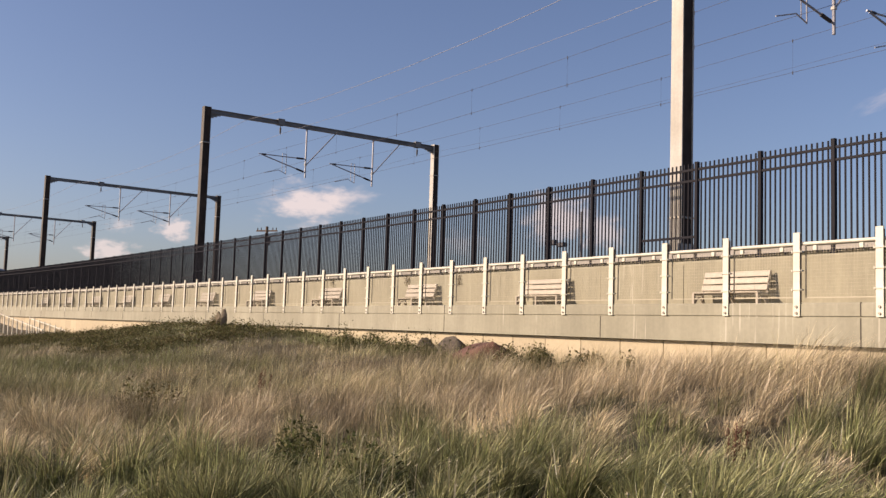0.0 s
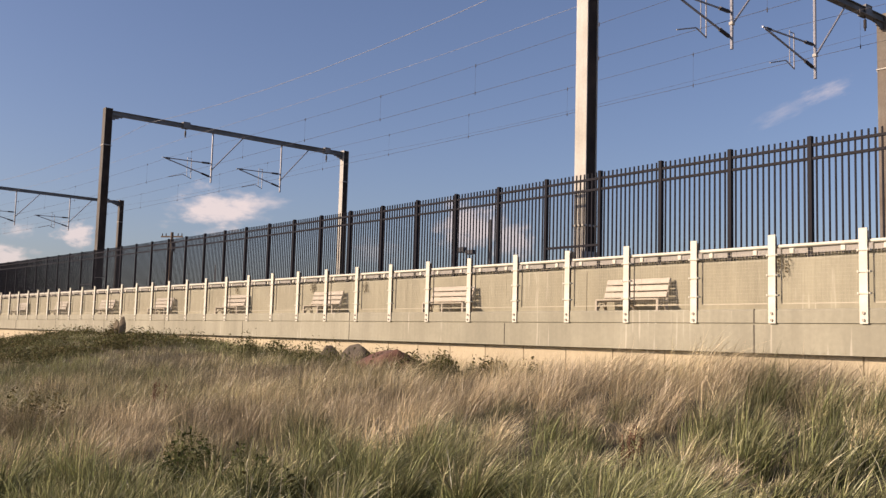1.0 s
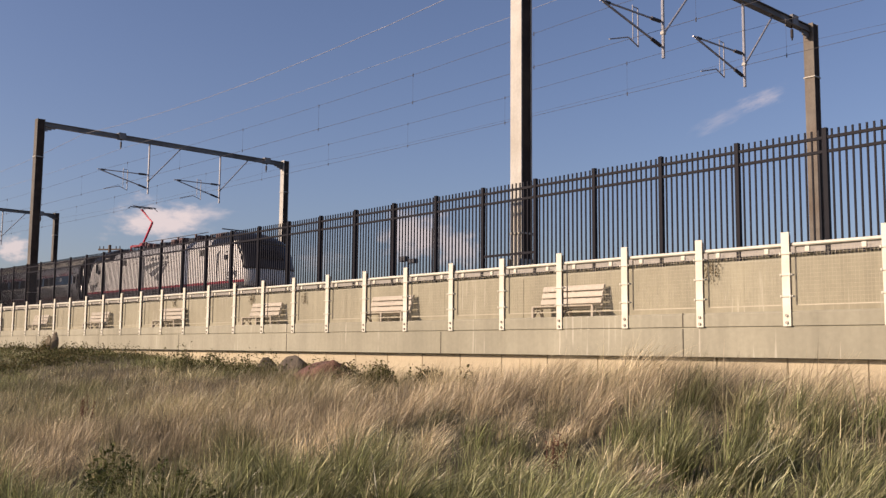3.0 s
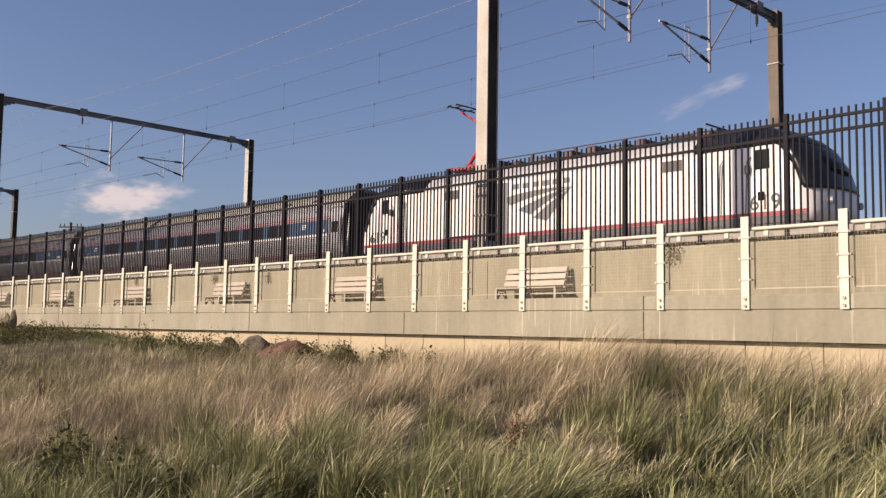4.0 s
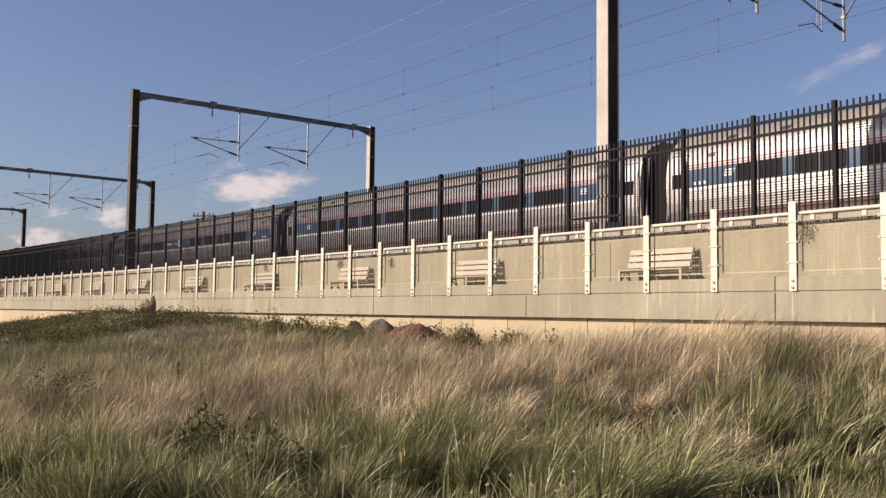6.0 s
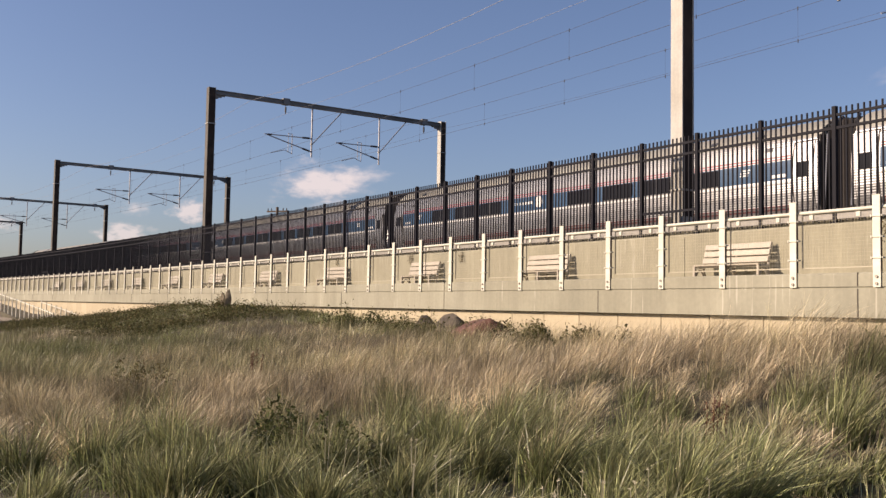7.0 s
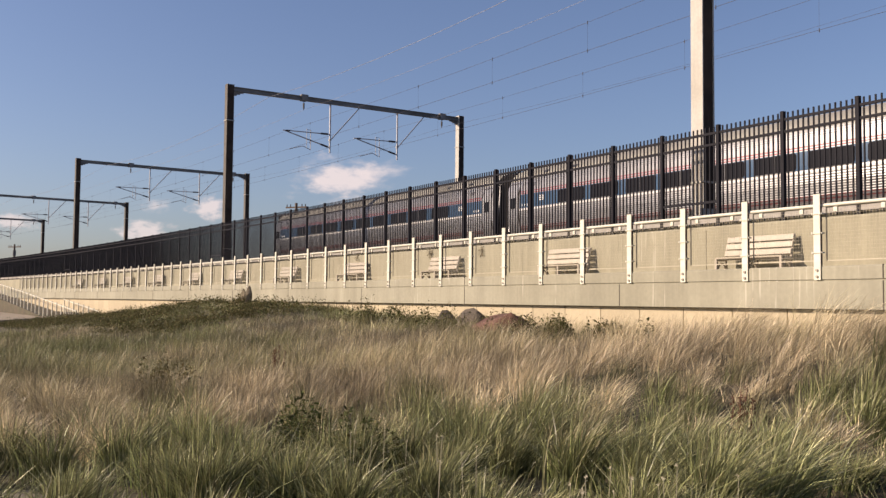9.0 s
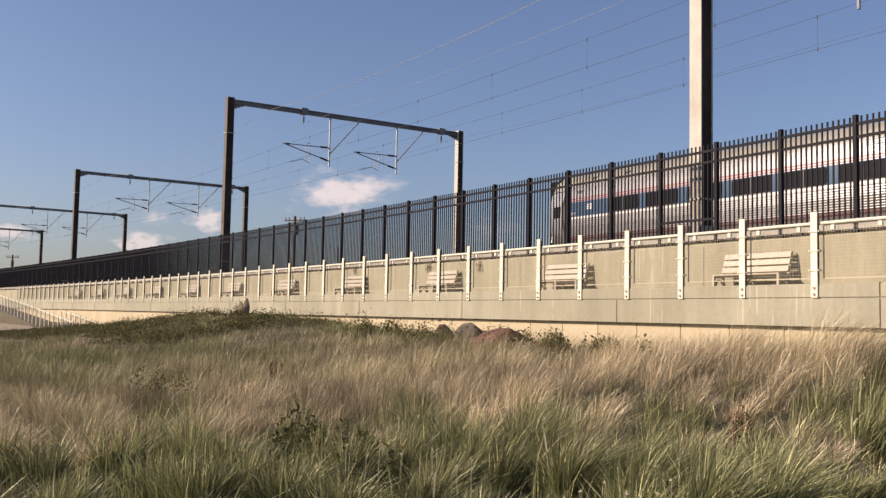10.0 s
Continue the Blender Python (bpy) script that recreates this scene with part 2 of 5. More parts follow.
def ground():
    def axis(lo, hi, fine):
        a = list(np.arange(lo, hi, fine))
        k, right, left = 1.0, [hi], []
        v, w = hi, lo
        while v < 3500:
            k *= 1.45
            v, w = v + k, w - k
            right.append(v), left.append(w)
        return left[::-1] + a + right
    xs, ys = axis(-75.0, 12.0, 0.7), axis(-6.0, 16.0, 0.55)
    verts = [(x, y, ground_z(x, y)) for y in ys for x in xs]
    w = len(xs)
    faces = [(j * w + i, j * w + i + 1, (j + 1) * w + i + 1, (j + 1) * w + i) for j in range(len(ys) - 1) for i in range(w - 1)]
    me = bpy.data.meshes.new("ground")
    me.from_pydata(verts, [], faces)
    me.materials.append(SOIL)
    me.polygons.foreach_set("use_smooth", [True] * len(faces))
    tagged(new("ground", me), "brown sandy dune soil under the beach grass", "ground", kind="structure")


ground()
part("sand_patch", sweep([(-2.0, -0.8), (-2.0, -0.28), (3.0, -0.2), (7.0, 0.12), (11.5, 0.42), (11.5, -0.8)], -130, -64), SAND).name = "path"
tagged(bpy.data.objects["path"], "pale trodden sand at the foot of the ramp", "path", kind="structure")

bm = bmesh.new()                 # bare patch between the near tussocks
for k in range(25):
    a = 2 * math.pi * k / 24
    r = 0.75 + 0.2 * math.sin(3 * a) + 0.1 * math.sin(7 * a + 1)
    for q in range(6):
        x, y = -7.8 + r * q / 5 * math.cos(a), 0.62 + 0.7 * r * q / 5 * math.sin(a)
        bm.verts.new((x, y, ground_z(x, y) + 0.035 * (1 - (q / 5) ** 2) - 0.004))
bm.verts.ensure_lookup_table()
for k in range(24):
    for q in range(5):
        bm.faces.new([bm.verts[i] for i in (6 * k + q, 6 * k + q + 1, 6 * k + q + 7, 6 * k + q + 6)])
bmesh.ops.remove_doubles(bm, verts=bm.verts, dist=0.0005)
tagged(part("sand_patch", bm, SAND), "pale bare sand between grass tussocks", "sand", kind="structure")

# ---- sea wall with promenade ----
tagged(part("ledge", sweep([(YR, E - 0.065), (YR, E + 0.362), (YR + 0.022, E + 0.364), (YR + 0.022, E + 0.386), (YR, E + 0.388), (YR, E + 0.575), (YR + 0.02, E + 0.595),
                            (YR + 0.30, E + 0.595), (YR + 0.30, E + 0.42), (YR + 0.9, E + 0.42), (YR + 0.9, E - 0.065)], FAR, NEAR), LEDGE),
       "tan precast concrete edge beam of the promenade with weather streaks", "wall", kind="structure")
bm = bmesh.new()
for k in range(-6, 40):
    u = -8.66 - 5.66 * k
    for dz0, dz1 in (((0.39, 0.597), (-0.068, 0.36)) if k % 2 == 0 else ((-0.068, 0.36),)):
        b2 = bmesh.new()
        box(b2, -0.008, 0.008, -0.006, 0.01, E + dz0, E + dz1)
        bmesh.ops.transform(b2, matrix=at(u, YR), verts=b2.verts)
        me = bpy.data.meshes.new("tmp")
        b2.to_mesh(me), b2.free()
        bm.from_mesh(me)
        bpy.data.meshes.remove(me)
tagged(part("ledge_joint", bm, JOINT), "dark filled joints between the edge beam's concrete units", "joint", kind="structure")
tagged(part("promenade", sweep([(YR + 0.9, E + 0.40), (YW + 0.4, E + 0.43), (YW + 0.4, E - 0.5), (YR + 0.9, E - 0.5)], FAR, NEAR), PAVING), "concrete paved promenade behind the sea wall", "pavement", kind="structure")
foot = part("foot_wall", sweep([(YR + 0.20, E - 0.06), (YR + 0.9, E - 0.06), (YR + 0.9, -0.8), (YR + 0.20, -0.8)], FAR, NEAR), JOINT)
tagged(foot, "pale block wall below the overhanging concrete edge beam", "wall", kind="structure")
block = mesh_of("block", boxes((-0.568, 0.568, 0, 0.10, -0.9, 0), bevel=0.008), PALE)
for k in range(-10, 70):
    part("block", block, PALE, foot, m=at(-12.75 - 1.147 * (k + 0.5), YR + 0.13, E - 0.07))

# ---- retaining wall of the railway ----
tagged(part("wall_railway", sweep([(YW, E + 0.2), (YW, E + 1.70), (YW + 0.03, E + 1.745), (YW + 0.5, E + 1.745), (YW + 0.5, E + 0.2)], FAR, NEAR), CONCRETE),
       "buff concrete retaining wall, streaked and faintly stained", "wall", kind="structure")
for k in range(9):
    tagged(part("pilaster", boxes((-0.42, 0.42, -0.016, 0.2, E + 0.3, E + 1.66), bevel=0.006), CONCRETE, m=at(-16.1 - 34.46 * k, YW)),
           "flat concrete pier under a portal column", "pier", "wall piers", "structure")
bm = bmesh.new()
for k in range(-4, 46):
    b2 = boxes((-0.009, 0.009, -0.004, 0.01, E + 0.3, E + 1.70))
    bmesh.ops.transform(b2, matrix=at(-9.9 - 4.3 * k, YW), verts=b2.verts)
    me = bpy.data.meshes.new("tmp")
    b2.to_mesh(me), b2.free()
    bm.from_mesh(me)
    bpy.data.meshes.remove(me)
tagged(part("wall_joint", bm, CONCRETE), "thin vertical joints in the retaining wall", "joint", kind="structure")

tagged(part("wall_upstand", sweep([(YW + 0.40, E + 1.747), (YW + 0.40, E + 1.93), (YW + 0.498, E + 1.93), (YW + 0.498, E + 1.747)], FAR, NEAR), CONCRETE),
       "low concrete upstand behind the fence on the wall top", "kerb", kind="structure")

# ---- track bed, rails ----
ZRAIL = E + 2.08
tagged(part("track_bed", sweep([(YW + 0.5, E + 1.3), (YW + 0.5, E + 1.70), (18.3, E + 1.82), (28.0, E + 1.84), (31, E + 1.5), (35, -0.5), (YW + 0.5, -0.5)], FAR, 200.0, 4.0), BALLAST),
       "grey stone ballast embankment of the two-track railway", "track bed", kind="structure")
for n in (20.55, 25.25):
    track = thing("railway_track", Matrix(), "rusty steel rails on concrete sleepers in ballast", "railway track", "railway tracks", "structure")
    for s in (-0.75, 0.75):
        part("rail", sweep([(n + s - 0.035, ZRAIL - 0.17), (n + s - 0.035, ZRAIL), (n + s + 0.035, ZRAIL), (n + s + 0.035, ZRAIL - 0.17)], FAR, 200.0, 4.0), RAILST, track)


# ---- promenade railing ----
S_POST, U_POST = 1.42, -9.76
railing = thing("promenade_railing", Matrix(), "cream-painted steel railing with wire mesh panels on the sea wall", "railing")


def railing_parts():
    post = bmesh.new()
    box(post, -0.062, 0.062, -0.012, 0.004, 0.378, 1.70, 0.003)      # face plate
    box(post, -0.064, 0.064, -0.014, 0.02, 1.69, 1.705, 0.003)      # cap
    # added behind the face plate; its brown paints the post's shaded side
    stan = boxes((-0.05, 0.054, 0.005, 0.016, 0.60, 1.67), (-0.006, 0.006, 0.016, 0.040, 0.60, 1.67), (-0.05, 0.054, 0.040, 0.048, 0.60, 1.67))
    clamp = boxes((-0.085, 0.085, -0.026, -0.010, -0.012, 0.012), (-0.082, -0.06, -0.034, -0.008, -0.016, 0.016), (0.06, 0.082, -0.034, -0.008, -0.016, 0.016), (0.062, 0.10, -0.02, 0.05, -0.012, 0.012), bevel=0.002)
    bolt = rods(((0, -0.032, 0), (0, -0.01, 0), 0.022), sides=8)
    pipe = rods(((-S_POST / 2, 0, 0), (S_POST / 2, 0, 0), 0.027), sides=10)
    bracket = boxes((-0.035, 0.035, -0.032, 0.0, -0.045, 0.03), bevel=0.005)
    mesh = bmesh.new()
    w, z0, z1 = S_POST / 2 - 0.10, 0.68, 1.50
    k = int(2 * w / 0.052)
    for i in range(k + 1):
        x = -w + 2 * w * i / k
        r = 0.0013 if 0 < i < k else 0.008
        box(mesh, x - r, x + r, 0.05 - r, 0.05 + r, z0, z1)
    k = int((z1 - z0) / 0.052)
    for i in range(k + 1):
        z = z0 + (z1 - z0) * i / k
        r = 0.0013 if 0 < i < k else 0.008
        box(mesh, -w, w, 0.056 - r, 0.056 + r, z - r, z + r)
    return [mesh_of(nm, b, mt) for nm, b, mt in (("post", post, CREAM), ("stanchion", stan, SHADED_BROWN), ("clamp", clamp, CREAM), ("bolt", bolt, BOLT), ("top_rail", pipe, CREAM), ("bracket", bracket, CREAM), ("mesh_panel", mesh, WIRE))]


POSTM, STANM, CLAMPM, BOLTM, PIPEM, BRACKM, MESHM = railing_parts()
for k in range(-8, 52):
    u = U_POST - S_POST * k
    p = part("post", POSTM, CREAM, railing, m=at(u, YR - 0.012, E))
    part("stanchion", STANM, SHADED_BROWN, p, "stanchion coloured brown as the post's shaded side")
    if k < 34:
        for z in (0.80, 1.10, 1.40):
            part("clamp", CLAMPM, CREAM, p, m=pose(0, 0, z))
        for z in (0.43, 0.53):
            part("bolt", BOLTM, BOLT, p, m=pose(0, 0, z))
    c = u - S_POST / 2
    part("top_rail", PIPEM, CREAM, railing, m=at(c, YR + 0.05, E + 1.53))
    part("mesh_panel", MESHM, WIRE, railing, "fine welded wire mesh", m=at(c, YR + 0.03, E))
    if k < 34:
        for s in (-0.40, 0.40):
            part("bracket", BRACKM, CREAM, railing, m=at(c + s, YR + 0.04, E + 1.46))


# ---- benches ----
def bench():
    b = thing("park_bench", Matrix(), "tan-painted slatted bench standing before the concrete wall", "bench", "promenade benches")
    half = 0.88
    lean = 0.30
    slat = mesh_of("back_slat", boxes((-half, half, -0.018, 0.018, -0.062, 0.062), bevel=0.006), BENCH)
    for i in range(3):
        z = 0.665 + 0.147 * i
        part("back_slat", slat, BENCH, b, m=pose(0, 0.33 + (z - 0.6) * lean, z, -15))
    seat = mesh_of("seat_slat", boxes((-half, half, -0.050, 0.050, -0.017, 0.017), bevel=0.006), BENCH)
    for i in range(3):
        part("seat_slat", seat, BENCH, b, m=pose(0, 0.08 + 0.112 * i, 0.555 - 0.012 * i, 4))
    leg = bmesh.new()
    box(leg, -0.032, 0.032, 0.03, 0.09, 0.0, 0.54, 0.006)
    box(leg, -0.032, 0.032, 0.05, 0.36, 0.49, 0.53, 0.006)
    for i in range(5):                      # arch between the legs
        a0, a1 = math.pi * i / 5, math.pi * (i + 1) / 5
        rod(leg, (0, 0.22 - 0.14 * math.cos(a0), 0.16 + 0.30 * math.sin(a0)), (0, 0.22 - 0.14 * math.cos(a1), 0.16 + 0.30 * math.sin(a1)), 0.022, 6)
    rod(leg, (0, 0.34, 0.46), (0, 0.475, 1.02), 0.028, 6)
    rod(leg, (0, 0.34, 0.48), (0, 0.47, 0.02), 0.028, 6)
    box(leg, -0.03, 0.03, 0.0, 0.13, 0, 0.02)
    box(leg, -0.03, 0.03, 0.40, 0.52, 0, 0.02)
    legm = mesh_of("leg_frame", leg, BENCH)
    for x in (-0.86, 0.0, 0.86):
        part("leg_frame", legm, BENCH, b, m=pose(x, 0, 0))
    return b


first = bench()
BENCH_U = (-14.03, -20.45, -26.87, -33.37, -39.87, -46.42, -52.92, -59.5, -66.1, -72.6, -79.1)
first.matrix_basis = at(BENCH_U[0], 15.42, E + 0.425)
for u in BENCH_U[1:]:
    copy_thing(first, at(u, 15.42, E + 0.425))


# ---- black fence on the wall ----
S_F, U_F = 1.8074, -11.97
Z_F0, Z_F1 = E + 1.77, E + 4.09
fence = thing("security_fence", Matrix(), "tall black steel picket fence along the top of the wall", "fence")
fpost = mesh_of("post", boxes((-0.045, 0.045, -0.045, 0.045, Z_F0 - 0.04, Z_F1 + 0.02), bevel=0.004), BLACK)
picket = mesh_of("picket", boxes((-0.0145, 0.0145, -0.0145, 0.0145, Z_F0 + 0.035, Z_F1 - 0.01)), BLACK)
frail = mesh_of("fence_rail", boxes((-S_F / 2 + 0.04, S_F / 2 - 0.04, -0.026, 0.026, -0.027, 0.027)), BLACK)
kick = mesh_of("kick_plate", boxes((-S_F / 2 + 0.04, S_F / 2 - 0.04, -0.03, -0.016, E + 1.85, E + 2.04)), GREYPL)
footp = mesh_of("foot_plate", boxes((-0.10, 0.10, -0.09, 0.09, E + 1.745, E + 1.765), (-0.07, -0.045, -0.07, -0.045, E + 1.765, E + 1.80), (0.045, 0.07, -0.07, -0.045, E + 1.765, E + 1.80)), BLACK)
rest = bmesh.new()
NP = 13
for k in range(-14, 150):
    u = U_F - S_F * k
    c = u - S_F / 2
    part("post", fpost, BLACK, fence, m=at(u, YF))
    if k < 60:
        for z in (3.93, 3.67, 1.94):
            part("fence_rail", frail, BLACK, fence, m=at(c, YF, E + z))
        part("foot_plate", footp, BLACK, fence, m=at(u, YF))
        part("kick_plate", kick, GREYPL, fence, "grey steel plate", m=at(c, YF))
    else:
        for z in (3.93, 3.67, 1.94):
            a, b = spot(c - S_F / 2, YF, E + z), spot(c + S_F / 2, YF, E + z)
            rod(rest, a, b, 0.03, 4)
    if k in (2, 21, 40):
        part("fence_rail", frail, BLACK, fence, m=at(c, YF, E + 2.34))
    for i in range(NP):
        up = u - S_F * (i + 1) / (NP + 1)
        if -2 <= k < 21:
            part("picket", picket, BLACK, fence, m=at(up, YF))
rest_me = mesh_of("fence_far_rails", rest, BLACK)
tagged(part("rail_run", rest_me, BLACK, fence), kind="stuff")
vs, fs = [], []
for k in range(-14, 150):
    if -2 <= k < 21:
        continue
    for i in range(NP):
        up = U_F - S_F * k - S_F * (i + 1) / (NP + 1)
        p, r = spot(up, YF), 0.0155
        o = len(vs)
        for z in (Z_F0 + 0.02, Z_F1 - 0.01):
            vs += [(p.x - r, p.y - r, z), (p.x + r, p.y - r, z), (p.x + r, p.y + r, z), (p.x - r, p.y + r, z)]
        fs += [(o + j, o + (j + 1) % 4, o + 4 + (j + 1) % 4, o + 4 + j) for j in range(4)] + [(o + 4, o + 5, o + 6, o + 7)]
me = bpy.data.meshes.new("picket_run")
me.from_pydata(vs, [], fs)
me.materials.append(BLACK)
tagged(part("picket_run", me, BLACK, fence), kind="stuff")


# ---- catenary portals ----
def portal(front=STEEL, rear=STEEL):
    g = thing("catenary_portal", Matrix(), "weathered steel portal carrying the overhead wires over both tracks", "portal frame", "catenary portals")

    z0, z1 = E + 1.78, E + 11.93
    flange = mesh_of("flange", boxes((-0.195, 0.195, -0.016, 0.016, z0, z1), bevel=0.004), front)
    # filled core between the flanges, painted dark in place of shade
    web = mesh_of("web", boxes((-0.165, 0.165, -0.168, 0.168, z0, z1 - 0.01)), SHADED_WEB)
    band = mesh_of("band", boxes((-0.225, 0.225, -0.235, 0.235, -0.02, 0.02), (-0.29, -0.2, -0.03, 0.03, -0.04, 0.04)), STEEL)
    basep = mesh_of("base_plate", boxes((-0.34, 0.34, -0.34, 0.34, E + 1.48, E + 1.78), (-0.27, -0.2, -0.27, -0.2, E + 1.78, E + 1.93), (0.2, 0.27, -0.27, -0.2, E + 1.78, E + 1.93), (-0.2, -0.17, -0.3, 0.3, E + 1.78, E + 2.1), (0.17, 0.2, -0.3, 0.3, E + 1.78, E + 2.1)), STEEL)
    brown = mesh_of("flange", boxes((-0.195, 0.195, -0.016, 0.016, z0, z1), bevel=0.004), rear)
    for y in (0, 15.5):
        c = part("column_web", web, SHADED_WEB, g, "column web coloured dark for its shade", m=pose(0, y, 0))
        for dy in (-0.185, 0.185):
            part("flange", brown if y else flange, STEEL, c, m=pose(0, dy, 0))
        part("base_plate", basep, STEEL, c)
        for z in (9.9, 2.75):
            part("band", band, STEEL, c, m=pose(0, 0, E + z))
    beam = boxes((-0.05, 0.05, -0.16, 15.66, E + 11.60, E + 11.80))
    for y, q in ((0.2, 1), (15.3, -1)):
        for i in range(3):
            lo, hi = sorted((y + q * 0.2 * i, y + q * 0.2 * (i + 1)))
            box(beam, -0.04, 0.04, lo, hi, E + 11.34 + 0.08 * i, E + 11.60)
    part("beam_web", beam, BEAM, g, "weathered grey beam web")
    for z in (11.59, 11.815):
        part("beam_flange", boxes((-0.12, 0.12, -0.16, 15.66, E + z - 0.014, E + z + 0.014)), BEAM, g)
    for y in (4.5, 14.1):          # feeder wire insulators
        h = part("insulator", rods(((0, y, E + 11.58), (0, y, E + 11.42), 0.02), ((0, y, E + 11.42), (0, y, E + 11.12), 0.055), ((0, y, E + 11.12), (0, y, E + 11.02), 0.03)), CERAMIC, g)
        part("hanger_bracket", boxes((-0.16, 0.16, y - 0.22, y - 0.14, E + 11.835, E + 11.90), (-0.16, 0.16, y + 0.14, y + 0.22, E + 11.835, E + 11.90), (-0.16, -0.125, y - 0.2, y + 0.2, E + 11.55, E + 11.92), (0.125, 0.16, y - 0.2, y + 0.2, E + 11.55, E + 11.92)), BEAM, h)
    for y in (6.22, 10.82):        # drop tube with cantilever
        d = part("drop_tube", rods(((0, y, E + 11.58), (0, y, E + 8.66), 0.052)), GALV, g, "galvanised drop tube")
        part("brace", rods(((0, y + 0.05, E + 9.45), (0, y + 1.95, E + 11.58), 0.034)), GALV, d)
        part("tube_clamp", boxes((-0.065, 0.065, y - 0.065, y + 0.065, E + 9.39, E + 9.49), bevel=0.01), STEEL, d)
        part("top_arm", rods(((0, y, E + 9.78), (0, y - 3.0, E + 9.72), 0.03)), GALV, d)
        part("strut_arm", rods(((0, y, E + 8.98), (0, y - 2.85, E + 9.70), 0.034)), GALV, d)
        for y0, h0, y1, h1, r in ((0.15, 9.777, 0.6, 9.768, 0.058), (0.15, 9.018, 0.6, 9.13, 0.058), (2.55, 9.729, 2.8, 9.724, 0.045)):
            part("arm_insulator", rods(((0, y - y0, E + h0), (0, y - y1, E + h1), r)), CERAMIC, d)
        part("steady_drop", rods(((0, y - 1.25, E + 9.90), (0, y - 1.25, E + 8.72), 0.022), ((0, y - 1.5, E + 9.95), (0, y - 1.5, E + 8.85), 0.016), ((0, y - 1.5, E + 9.9), (0, y - 1.25, E + 9.9), 0.016)), GALV, d)
        part("steady_arm", rods(((0, y - 1.25, E + 8.74), (0, y - 1.72, E + 8.92), 0.02), ((0, y - 1.72, E + 8.92), (0, y - 2.6, E + 8.66), 0.02)), GALV, d)
    return g


PORTAL_U = [-16.74 - 34.46 * k for k in range(-1, 9)]
near = portal(STEEL, BROWNED)
near.matrix_basis = at(PORTAL_U[1], YC, 0.18)
tagged(near, "steel portal over both tracks, its rear column darker and browner")
first = portal(DARKSTEEL, STEEL)
first.matrix_basis = at(PORTAL_U[0], YC)
copy_thing(first, at(PORTAL_U[2], YC))
dull = portal(DARKSTEEL, DARKSTEEL)
dull.matrix_basis = at(PORTAL_U[3], YC)
for u in PORTAL_U[4:]:
    copy_thing(dull, at(u, YC))


# ---- overhead wires ----
def strand(points, r, sides=5):
    bm = bmesh.new()
    rings = []
    for i, p in enumerate(points):
        d = (points[min(i + 1, len(points) - 1)] - points[max(i - 1, 0)]).normalized()
        a = d.cross(Vector((0, 0, 1))).normalized()
        b = a.cross(d)
        rings.append([bm.verts.new(p + a * r * math.cos(2 * math.pi * j / sides) + b * r * math.sin(2 * math.pi * j / sides)) for j in range(sides)])
    for a, b in zip(rings, rings[1:]):
        for j in range(sides):
            bm.faces.new((a[j], a[(j + 1) % sides], b[(j + 1) % sides], b[j]))
    return bm


def along(n, z, sag):
    pts = []
    for a, b in zip(PORTAL_U, PORTAL_U[1:]):
        for i in range(8):
            f = i / 8
            pts.append(spot(a + (b - a) * f, n, z - sag * 4 * f * (1 - f)))
    pts.append(spot(PORTAL_U[-1], n, z))
    return pts


for n in (20.5, 25.0):
    w = thing("overhead_line", Matrix(), "messenger and contact wires strung over a track with droppers", "overhead wire", "overhead lines")
    part("messenger_wire", strand(along(n, E + 9.72, 0.16), 0.006), COPPER, w)
    part("contact_wire", strand(along(n, E + 8.62, 0.0), 0.007), COPPER, w)
    drop = bmesh.new()
    for a, b in zip(PORTAL_U, PORTAL_U[1:]):
        for i in range(6):
            f = (i + 0.5) / 6
            u, zt = a + (b - a) * f, E + 9.72 - 0.16 * 4 * f * (1 - f)
            rod(drop, spot(u, n, E + 8.62), spot(u, n, zt), 0.0035, 4)
            for z in (zt, E + 8.62):
                rod(drop, spot(u, n, z - 0.07), spot(u, n, z + 0.05), 0.016, 5)
    tagged(part("dropper_run", drop, COPPER, w), kind="stuff")
for n, z, sag, r, mt in ((19.3, 11.5, 0.55, 0.010, FEEDER), (21.5, 11.03, 0.14, 0.007, FEEDER), (31.1, 11.03, 0.25, 0.005, COPPER)):
    w = tagged(part("feeder_wire", strand(along(n, E + z, sag), r), mt), "bare aluminium feeder wire hung from portal insulators", "wire", "feeder wires")


# ---- train ----
N_TRAIN = 25.25


def side_y(z):
    """Half-width of a coach at a height over the rail."""
    pts = ((0.85, 1.36), (1.15, 1.47), (1.55, 1.535), (2.0, 1.56), (2.5, 1.545), (2.9, 1.48), (3.2, 1.36), (3.45, 1.17), (3.65, 0.9), (3.78, 0.58), (3.85, 0.25), (3.87, 0.0))
    for (a, p), (b, q) in zip(pts, pts[1:]):
        if a <= z <= b:
            return p + (q - p) * (z - a) / (b - a)
    return 0.0


def skin(bm, x0, x1, z0, z1, off, k=4, side=-1):
    """A strip of the coach's flank between two heights, a little proud of it."""
    zs = [z0 + (z1 - z0) * i / k for i in range(k + 1)]
    rows = []
    for x in (x0, x1):
        rows.append(([bm.verts.new((x, side * (side_y(z) + off), z)) for z in zs], [bm.verts.new((x, side * (side_y(z) - 0.02), z)) for z in zs]))
    (a, ai), (b, bi) = rows
    for i in range(k):
        bm.faces.new((a[i], b[i], b[i + 1], a[i + 1]))
    for o, inn in ((a, ai), (b, bi)):
        for i in range(k):
            bm.faces.new((o[i], o[i + 1], inn[i + 1], inn[i]))
    bm.faces.new((a[0], ai[0], bi[0], b[0]))
    bm.faces.new((a[k], b[k], bi[k], ai[k]))
    return bm


